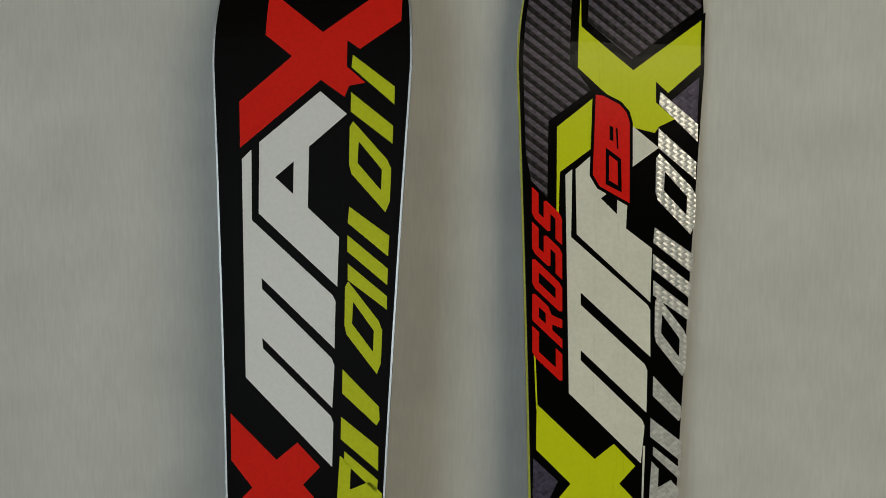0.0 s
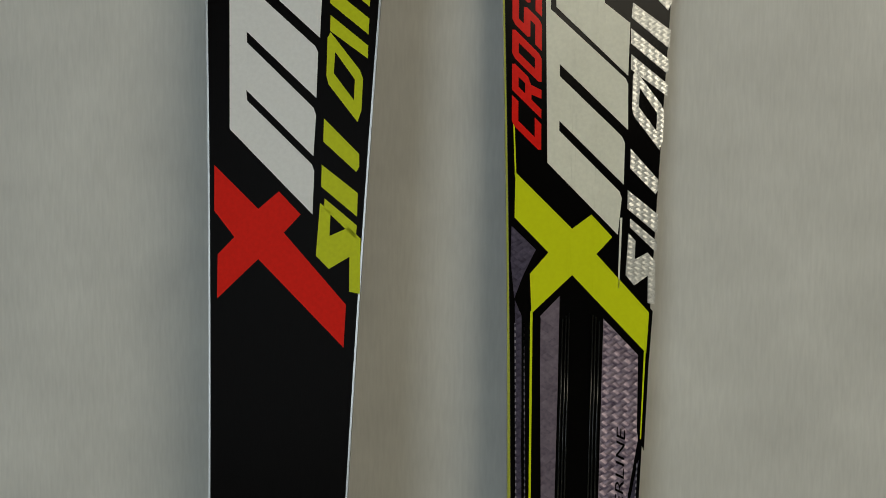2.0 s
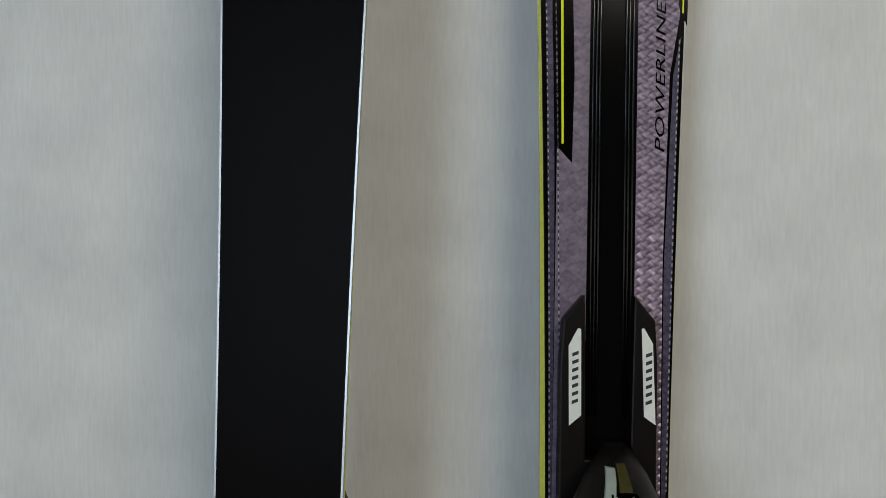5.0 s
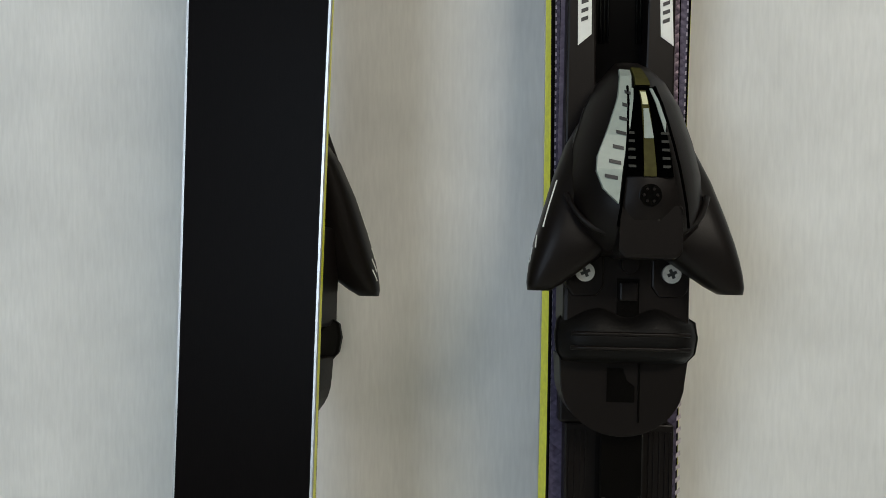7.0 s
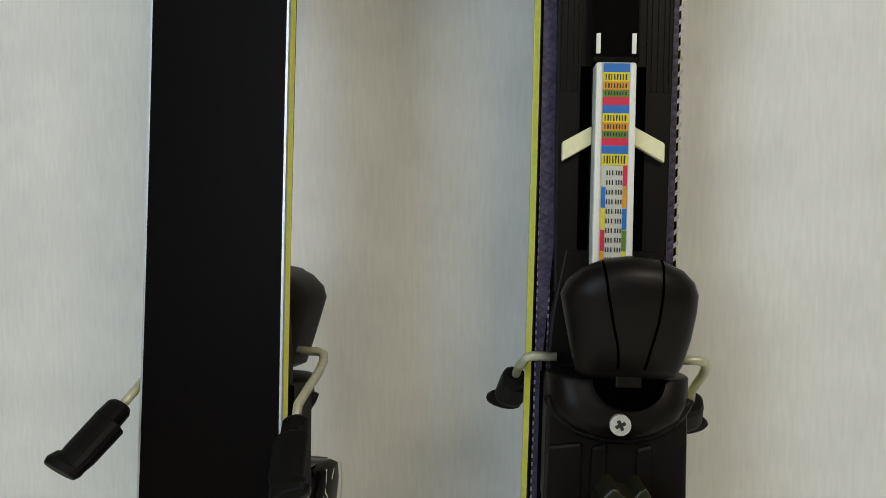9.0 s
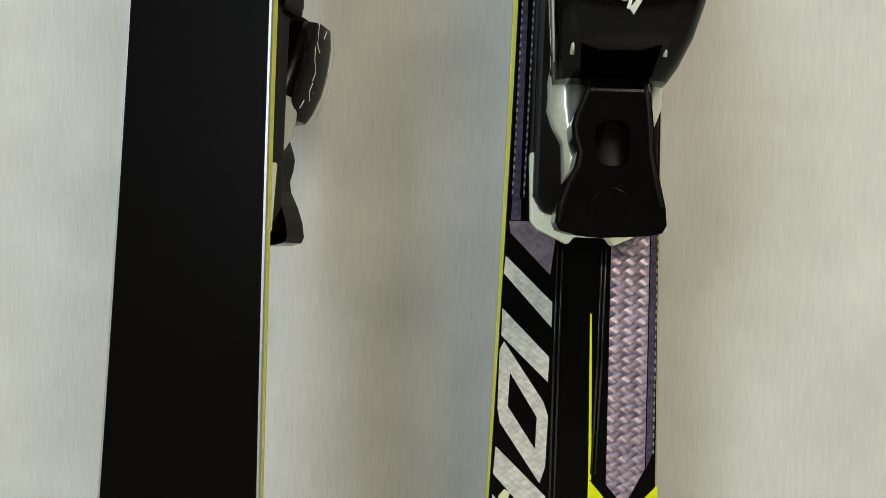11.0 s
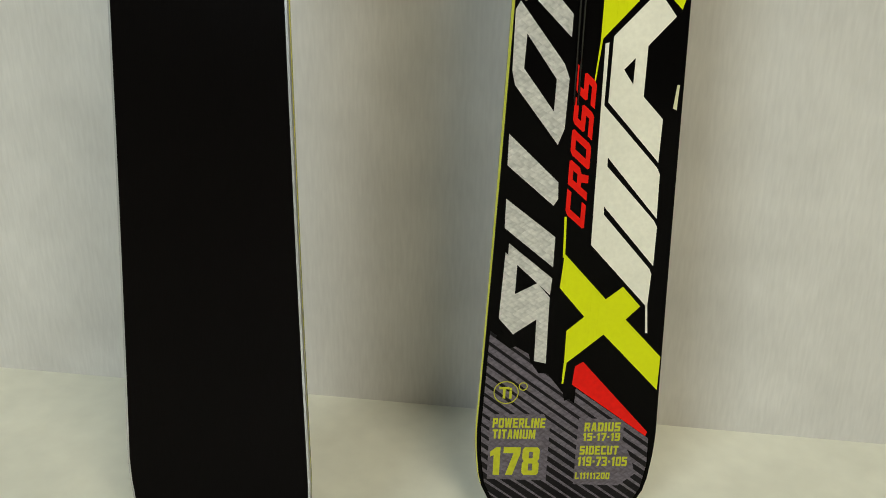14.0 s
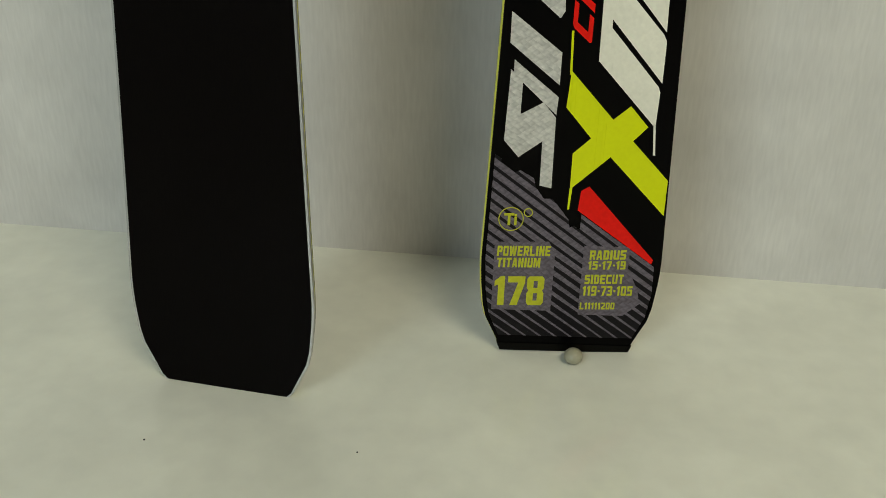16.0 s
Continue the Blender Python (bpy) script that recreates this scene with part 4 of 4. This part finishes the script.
    for u in (-24, -14, 14, 24):
        part("slider_rib", tube([(u / 1000, -0.0138, 0.5), (u / 1000, -0.0138, 0.4868 if abs(u) > 20 else 0.4815)], 0.0012, 8), CREAM, heel, smooth=True)
    rounded(part("track_cover", plate([[(-29.5, 600), (-29.5, 500), (-25, 492), (-14, 490), (14, 490), (25, 492), (29.5, 500), (29.5, 600)]], 0.012, 0.026), PLASTIC, heel), 0.002)
    # brake
    for sgn in (-1, 1):
        wire = [(sgn * 28, bend, 24), (sgn * 39.5, bend, 24), (sgn * 42.6, bend - 1, 23), (sgn * 44, bend - 4, 20), (sgn * 44.6, bend - 8.5, 13), (sgn * 44.6, bend - 14, 2), (sgn * 44.4, bend - 21, -10)]
        up = lift if sgn < 0 else 0.0
        wire = wire[:-3] + [(u, s + up * k, h) for (u, s, h), k in zip(wire[-3:], (0.2, 0.6, 1.0))]
        far = (sgn * pad_tip[0], pad_tip[1] + up, pad_tip[2])
        pts = [(u / 1000, -h / 1000, s / 1000) for u, s, h in wire]
        aim_at = Vector((far[0] / 1000, -far[2] / 1000, far[1] / 1000))
        part("brake_wire", tube(pts + [tuple(Vector(pts[-1]).lerp(aim_at, 0.3))], 0.0023), WIRE, heel, "bent yellowish steel brake wire", smooth=True)
        a, b = Vector(pts[-1]), Vector((far[0] / 1000, -far[2] / 1000, far[1] / 1000))
        d = (b - a).normalized()
        side = Vector((0, 1, 0)).cross(d).normalized()
        out = d.cross(side)
        ring = round_box(-1, 1, -1, 1, 0.22)
        length = (b - a).length
        pad = loft([[a + d * t + side * (sgn * (x * (w0 + w1) + w1 - w0) / 2) + out * (y * h) for x, y in ring] for t, w0, w1, h in
                    ((0.009, 0.005, 0.005, 0.004), (0.011, 0.0066, 0.006, 0.0055), (length * 0.42, 0.0072, 0.0062, 0.006), (length * 0.43, 0.0072, 0.0098, 0.006),
                     (length * 0.85, 0.0074, 0.0092, 0.0055), (length, 0.007, 0.008, 0.0042))])
        rounded(part("brake_pad", pad, RUBBER, heel, "worn black brake pad"), 0.0008)
        lip = loft([[b + d * t + side * (sgn * (x * (w0 + w1) + w1 - w0) / 2) + out * (y * h) for x, y in ring] for t, w0, w1, h in
                    ((-0.004, 0.009, 0.0085, 0.004), (0.001, 0.0112, 0.0085, 0.0045), (0.0042, 0.0105, 0.007, 0.0035))])
        rounded(part("pad_lip", lip, RUBBER, heel), 0.0008)
    return heel


def base_print(ski):
    decal("cross_print", [BAR_X_BASE_UPPER], BASE_RED, ski, 1, "red cross printed on the base", True, True)
    decal("cross_print", [BAR_X_BASE_LOWER], BASE_RED, ski, 1, "red cross printed on the base", False, True)
    decal("slit_slab", [SLAB_BASE_UPPER, NOTCH_BASE], BASE_WHITE, ski, 1, "white slab print with a notch", False, True)
    decal("slit_slab", [SLAB_BASE_LOWER], BASE_WHITE, ski, 1, "white slab print with slits", False, True)
    marks(CELLS_BASE, BASE_LIME, ski, 0.0001, 0.00026, True)


def top_print(ski):
    """Foil panels, black outlines and coloured shapes of the top sheet, in layers."""
    edge = [(-(half_width(s / 1000) * 1000 - 3.6), s) for s in range(1775, 1615, -20)]
    decal("striped_panel", [edge + [(-50.7, 1618.4), (-40.4, 1607.9), (-40.5, 1655.8), (-13.8, 1676.0), (-27.5, 1693.3), (-27.5, 1775)]], STRIPES, ski, 1, "grey foil panel with black diagonal stripes", True)
    decal("striped_panel", [[(-17, 1778), (-16.7, 1718.5), (12.4, 1696.3), (55.9, 1729.8), (53, 1760), (44, 1778)]], STRIPES, ski, 1, "grey foil panel with black diagonal stripes", True)
    decal("striped_panel", [[(39, 1671), (56.5, 1686), (55.5, 1650)]], WEAVE_DARK, ski, 1)
    cross = [(-22.2, 1739.4), (-22.4, 1689.9), (-6.5, 1676.2), (6.5, 1665.9), (12.6, 1653.5), (28.1, 1650.0), (30.6, 1654.0), (40.8, 1658.9), (28.4, 1669.3), (28.1, 1682.5),
             (36.4, 1675.6), (57.0, 1694.1), (56.4, 1721.7), (13.3, 1689.2), (-20.7, 1715.4)]
    decal("outline", [outset(cross, 2.6)], PRINT_BLACK, ski, 2, slices=True)
    decal("cross_print", [cross], LIME, ski, 3, "lime cross printed on the top sheet", True)
    kink = [(-12.6, 1670.7), (-12.0, 1639.8), (-32.7, 1624.0), (-33.0, 1597.3), (-34.4, 1598.0), (-35.0, 1652.4)]
    decal("outline", [outset(kink, 2.6)], PRINT_BLACK, ski, 2)
    decal("lime_bar", [kink], LIME, ski, 3)
    decal("slit_slab", [[(12.9, 1654.6), (30.9, 1640.7), (12.0, 1626.7), (10.6, 1589.1), (27.8, 1576.7), (27.4, 1542.4), (-21.1, 1585.0), (-22.6, 1626.0), (-12.6, 1635.1)],
                        [(-6.0, 1608), (4.6, 1616), (4.6, 1598)]], IVORY, ski, 3, "ivory slab print with a notch")
    decal("slit_slab", [[(-29.1, 1622.3), (-24.8, 1626.0), (-24.7, 1583.2), (25.8, 1540.5), (27.5, 1537), (28.2, 1507.3), (-17.9, 1548.2), (-17.7, 1540.3), (24.6, 1502.6), (26.4, 1498.5),
                         (26.3, 1471.6), (-17.2, 1511.5), (-17.1, 1505.0), (23.6, 1467.0), (25.3, 1462.8), (23.3, 1438.9), (-24.3, 1484.1)]], IVORY, ski, 3, "ivory slab print with slits")
    decal("ivory_line", [[(24.6, 1450), (26.0, 1450), (25.2, 1404), (24.2, 1404)]], IVORY, ski, 3)
    badge = [(-10.6, 1673.2), (-6, 1672.6), (4.6, 1667.6), (9.4, 1662.5), (11.6, 1656.1), (12.5, 1605.2), (-7.1, 1615.6), (-11.6, 1622.7)]
    decal("outline", [outset(badge, 2.0)], PRINT_BLACK, ski, 4)
    decal("red_badge", [badge], RED, ski, 5, "red badge with dark lettering bars")
    decal("badge_frame", [[(-3.6, 1640), (6.4, 1633), (7.2, 1612), (-3.2, 1617)], [(-1.4, 1635.5), (4.2, 1631.5), (4.8, 1616), (-1.2, 1619.5)]], PRINT_BLACK, ski, 6)
    decal("badge_bar", [[(-1.4, 1654), (1.0, 1653), (1.2, 1644), (-1.2, 1645)]], PRINT_BLACK, ski, 6)
    decal("badge_bar", [[(2.6, 1652.6), (3.8, 1652), (4.6, 1639), (3.6, 1639.6)]], PRINT_BLACK, ski, 6)
    block_lettering("CROSS", (-28.6, 1490.5), (-2.2, 106), (-19.6, 18), RED, ski, "red slanted letter")
    low = [(-44.9, 1477.3), (-6.9, 1441.9), (5.5, 1451.5), (19.7, 1437.2), (9.5, 1425.9), (45.5, 1388.7), (44.3, 1362.1), (-6.1, 1411.9), (-32.1, 1386.5), (-33.9, 1412.0), (-22.1, 1426.2), (-44.8, 1448.2)]
    decal("foil_panel", [[(-46.5, 1442.7), (-30.3, 1427.8), (-38.5, 1410.2), (-43.5, 1396), (-46.5, 1420)]], WEAVE_DARK, ski, 1)
    decal("foil_panel", [[(-13.9, 1398), (-13.6, 1340), (-14.2, 1108), (-28.2, 1108), (-28.4, 1000), (-32.8, 1000), (-32.8, 1224), (-23.6, 1214), (-22.8, 1268), (-26.5, 1384.7)]], WEAVE_SOFT, ski, 1, "grey-violet embossed foil panel")
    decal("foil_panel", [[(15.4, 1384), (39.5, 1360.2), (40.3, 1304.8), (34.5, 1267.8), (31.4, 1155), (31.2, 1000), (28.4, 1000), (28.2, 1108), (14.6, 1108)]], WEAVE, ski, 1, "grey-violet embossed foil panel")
    left = [(-(half_width(s / 1000) * 1000 - 4.8), s) for s in range(1395, 480, -47)]
    decal("edge_panel", [left + [(-32.4, 490), (-31.5, 700), (-33.4, 1154), (-34.2, 1215), (-38.5, 1385)]], WEAVE_DARK, ski, 1, "dark violet foil border")
    decal("edge_panel", [[(-36.2, 500), (-31.8, 500), (-31.6, 488.4), (-36.6, 488.4)]], WEAVE_DARK, ski, 1)
    right = [((half_width(s / 1000) * 1000 - 4.2), s) for s in range(1290, 990, -30)]
    decal("edge_panel", [right + [(31.8, 995), (32.2, 1155), (36.6, 1268), (41.5, 1292)]], WEAVE_DARK, ski, 1, "dark violet foil border")
    for inset in (4.4, 10.2):
        a = [(-(half_width(s / 1000) * 1000 - inset), s) for s in range(1380, 490, -40)]
        decal("stitched_line", [a + [(u + 0.8, s) for u, s in a[::-1]]], STITCH, ski, 2)
    a = [((half_width(s / 1000) * 1000 - 4.0), s) for s in range(1290, 990, -30)]
    decal("stitched_line", [a + [(u - 0.8, s) for u, s in a[::-1]]], STITCH, ski, 2)
    for i in range(46):
        s = 690 + 6.6 * i
        decal("stitch", [[(33.2, s), (36.2, s + 2.4), (36.2, s + 4.8), (33.2, s + 2.2)]], SEAM, ski, 3)
    decal("outline", [outset(low, 2.4)], PRINT_BLACK, ski, 2)
    decal("outline", [[(-26.0, 1384), (-23.6, 1214.4), (-33.8, 1225.4), (-36.6, 1300), (-38.0, 1390)]], PRINT_BLACK, ski, 2)
    decal("outline", [[(39.0, 1364), (39.6, 1310), (44.6, 1298), (46.4, 1366)]], PRINT_BLACK, ski, 2)
    decal("cross_print", [low], LIME, ski, 3, "lime cross printed on the top sheet")
    decal("lime_line", [[(-33.0, 1388), (-31.4, 1388), (-28.8, 1225.5), (-30.1, 1225.5)]], LIME, ski, 3)
    decal("lime_line", [[(42.8, 1364), (44.0, 1364), (42.4, 1306), (41.6, 1306)]], LIME, ski, 3)
    decal("lime_line", [[(-47.6, 1516), (-46.6, 1514), (-44.2, 1474), (-45.2, 1474)]], LIME, ski, 3)
    lettering("POWERLINE", (31.6, 1221.5), (0.2, 90), (-5.8, 2.6), PRINT_BLACK, ski, 0.0005, "dark slanted lettering", offset=0.0)
    for u in (-11.6, -9.4, -7.4, 8.2, 10.2, 12.6):
        part("centre_rib", tube([(u / 1000, -0.0004, 1.394 - abs(u) * 0.0009), (u / 1000, -0.0004, 1.30), (u / 1000, -0.0004, 1.064)], 0.0008, 6), RIB_BLACK, ski, smooth=True)
    marks(CELLS_TOP, SILVER, ski, 0.0001, 0.0006)
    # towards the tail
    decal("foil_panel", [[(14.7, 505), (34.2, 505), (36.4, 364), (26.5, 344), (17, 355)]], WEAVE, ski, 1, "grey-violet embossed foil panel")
    decal("edge_panel", [[(34.8, 505), (37.6, 505), (39.8, 372), (37.0, 364)]], WEAVE_DARK, ski, 1, "dark violet foil border")
    decal("stitched_line", [[(37.8, 505), (38.5, 505), (40.7, 372), (40.0, 372)]], STITCH, ski, 2)
    decal("foil_panel", [[(-37.4, 488), (-13.0, 488), (-13.3, 481), (-15.4, 461), (-36.6, 482)]], WEAVE_SOFT, ski, 1, "grey-violet embossed foil panel")
    for u in (-12.0, -9.6, 12.4, 10.4):
        part("centre_rib", tube([(u / 1000, -0.0004, 0.50), (u / 1000, -0.0004, 0.42), (u * 0.9 / 1000, -0.0004, 0.36 if u > 0 else 0.25)], 0.0008, 6), RIB_BLACK, ski, smooth=True)
    decal("lime_line", [[(5.6, 442), (6.6, 442), (9.4, 357), (7.9, 357)]], LIME, ski, 3)
    high = [(7.8, 357.6), (25.8, 337.4), (43.0, 355.9), (44.0, 331.3), (37.3, 323.9), (43.6, 314.3), (39.7, 299.2), (25.9, 312.1), (0.3, 282.6), (0.3, 305.1), (15.2, 321.2), (8.1, 335.3)]
    decal("cross_print", [high], LIME, ski, 3, "lime cross printed near the tail")
    decal("lime_line", [[(0.3, 283), (1.4, 284), (-0.6, 262), (-1.2, 262)]], LIME, ski, 3)
    decal("slit_slab", [[(27.2, 308.0), (37.2, 295.8), (24.5, 281.1), (24.7, 255.5), (35.9, 244.2), (36.0, 221.3), (6.9, 252.0), (6.8, 285.2)], [(13.4, 268.8), (18.8, 274.9), (18.8, 261.4)]],
          IVORY, ski, 3, "ivory slab print with a notch")
    decal("slit_slab", [[(2.8, 281.5), (4.7, 282.1), (4.9, 250.4), (35.6, 218.6), (37.5, 215), (38.4, 190.6), (9.2, 223.2), (9.4, 218.4), (37.0, 189.6), (39.1, 186.0), (39.4, 163.7), (9.6, 196.5),
                         (9.9, 192.0), (37.6, 162.0), (38.9, 159), (38.6, 139.4), (4.5, 174.7)]], IVORY, ski, 3, "ivory slab print with slits")
    decal("ivory_line", [[(38.6, 141), (37.4, 142), (39.2, 124), (40.4, 124)]], IVORY, ski, 3)
    block_lettering("CROSS", (-0.2, 183.0), (0.4, 79), (-10.6, 9), RED, ski, "red slanted letter")
    tail_edge = [(-(half_width(s / 1000) * 1000 - 3.4), s) for s in (122, 90, 60, 40, 24, 10)]
    decal("striped_panel", [tail_edge + [(half_width(0.010) * 1000 - 3.4, 10), (half_width(0.024) * 1000 - 3.4, 24), (half_width(0.04) * 1000 - 3.6, 40), (48.0, 57), (3.2, 88), (3.0, 78), (-2.5, 83), (-14, 97), (-24, 108), (-38, 116)]],
          TAIL_STRIPES, ski, 1, "grey foil panel with black diagonal stripes")
    decal("outline", [[(-44, 118), (-36, 112), (-27, 116), (-24, 104), (-19, 97), (-13, 97), (-11, 106), (-11, 150), (-40, 150)]], PRINT_BLACK, ski, 2)
    decal("outline", [[(-8, 104), (-3, 80), (2.4, 83), (2.4, 108)]], PRINT_BLACK, ski, 2)
    tail = [(-9.3, 169.2), (15.4, 143.3), (24.3, 151.0), (34.8, 139.8), (27.4, 131.7), (49.3, 109.6), (49.5, 88.8), (16.0, 122.3), (-4.8, 102.9), (-5.0, 123.6), (4.4, 132.5), (-10.6, 149.3)]
    decal("cross_print", [tail], LIME, ski, 3, "lime cross printed at the tail")
    decal("lime_line", [[(-11.0, 190), (-9.8, 190), (-9.0, 167), (-10.2, 167)]], LIME, ski, 3)
    decal("lime_line", [[(-5.0, 104), (-3.4, 104), (-4.3, 91), (-5.3, 91)]], LIME, ski, 3)
    decal("red_wedge", [[(1.6, 102.1), (6.1, 104.9), (46.8, 61.5), (46.0, 58.8), (0.7, 90.6)]], RED, ski, 3, "red pointed wedge print")
    clear = ([(-45, 70), (-45, 27), (-10, 27), (-10, 64), (-14, 71)], [(6.5, 69), (6.5, 25), (33, 25), (42, 33), (40, 42), (33, 56), (33, 69)])
    for ring in clear:
        decal("plain_patch", [ring], FOIL, ski, 2)
    for words, corner, wide, tall in (("POWERLINE", (-43.4, 61.4), (30.6, 0.8), (0.2, 6.2)), ("TITANIUM", (-43.2, 54.2), (25.0, 0.6), (0.2, 6.0)), ("178", (-43.8, 29.8), (29.0, 0.8), (0.0, 18.6)),
                                      ("RADIUS", (10.2, 60.6), (20.8, 0.8), (0, 5.8)), ("15-17-19", (9.8, 54.4), (21.6, 0.8), (0, 5.2)), ("SIDECUT", (8.6, 45.2), (22.6, 0.8), (0, 5.8)),
                                      ("119-73-105", (8.0, 37.6), (29.0, 0.8), (0, 6.2)), ("L11111200", (7.2, 28.6), (20.4, 0.6), (0, 4.4))):
        block_lettering(words, corner, wide, tall, DULL_LIME, ski, "dull lime printed character", 0.0006, 0.12 if words == "178" else 0.2)
    lettering("Ti", (-40.6, 80.4), (7.4, 0.2), (0, 7.4), DULL_LIME, ski, 0.0006, offset=0.034)
    ring = [[(-36.6 + r * math.cos(2 * math.pi * i / 28), 84.2 + r * math.sin(2 * math.pi * i / 28)) for i in range(28)] for r in (7.2, 6.7)]
    decal("lime_ring", ring, DULL_LIME, ski, 3)
    ring = [[(-27.0 + r * math.cos(2 * math.pi * i / 16), 88.4 + r * math.sin(2 * math.pi * i / 16)) for i in range(16)] for r in (2.6, 2.1)]
    decal("lime_ring", ring, DULL_LIME, ski, 3)
    marks(CELLS_TAIL, SILVER, ski, 0.0001, 0.0006)
    for u, s in ((-34.8, 345.6), (-36.3, 305.1)):
        decal("chipped_spot", [[(u - 2.6, s - 4), (u + 1.4, s - 3), (u + 3.0, s + 3), (u, s + 4.6), (u - 2.8, s + 1)]], PALE, ski, 4, "chipped yellowed spot")
    decal("chipped_spot", [[(40.5, 250), (42.4, 249), (42.6, 262), (41.4, 262)]], PALE, ski, 4)
    part("tail_protector", plate([[(-40.6, 5), (-38.6, 0.2), (38.6, 0.2), (40.6, 5)]], -0.0056, 0.0007), GLOSS_PLASTIC, ski, "black plastic tail protector")


def ski_pose(x, y, lean, side, yaw):
    return Matrix.Translation((x, y, 0)) @ Euler((-lean, side, yaw)).to_matrix().to_4x4()


ski_top = ski_body("black, lime and ivory carving ski leaning on the wall", True)
top_print(ski_top)
toe_binding(ski_top, -0.0020)
setting_track(ski_top)
heel_binding(ski_top, (50, 626, -40), 11.0, 0.0026, 670.5)
ski_top.matrix_world = ski_pose(0.0606, -0.1164, 0.0553, 0.0199, 0.1398)

ski_base = ski_body("carving ski showing its black base with red and white print", False, 0.0371)
base_print(ski_base)
toe_binding(ski_base, 0.0012)
setting_track(ski_base)
heel_binding(ski_base, (55.5, 626, -44), bend=677, drop=0.003)
ski_base.matrix_world = ski_pose(-0.1255, -0.1858, 0.0721, 0.0076, -0.0869) @ Matrix.Translation((0, THICK, 0)) @ Matrix.Rotation(math.pi, 4, "Z")

# ---------------------------------------------------------------- small things on the floor
bm = bmesh.new()
bmesh.ops.create_uvsphere(bm, u_segments=20, v_segments=12, radius=0.0056)
for v in bm.verts:
    v.co.z *= 0.85
bead = tagged(part("rubber_bead", bm, BEAD, None, curl=False, smooth=True), "small translucent rubber bead on the white floor", "rubber bead")
bead.location = (0.0665, -0.1285, 0.0047)


def crumb(x, y, z, r):
    bm = bmesh.new()
    bmesh.ops.create_icosphere(bm, subdivisions=1, radius=r)
    for v in bm.verts:
        v.co *= random.uniform(0.7, 1.2)
    ob = tagged(part("crumb", bm, INK, None, curl=False), "tiny dark crumb of dirt", "crumb", "specks of dirt")
    ob.location = (x, y, z)


crumb(-0.0399, -0.2297, 0.0004, 0.0005)
crumb(-0.150, -0.237, 0.0004, 0.0005)
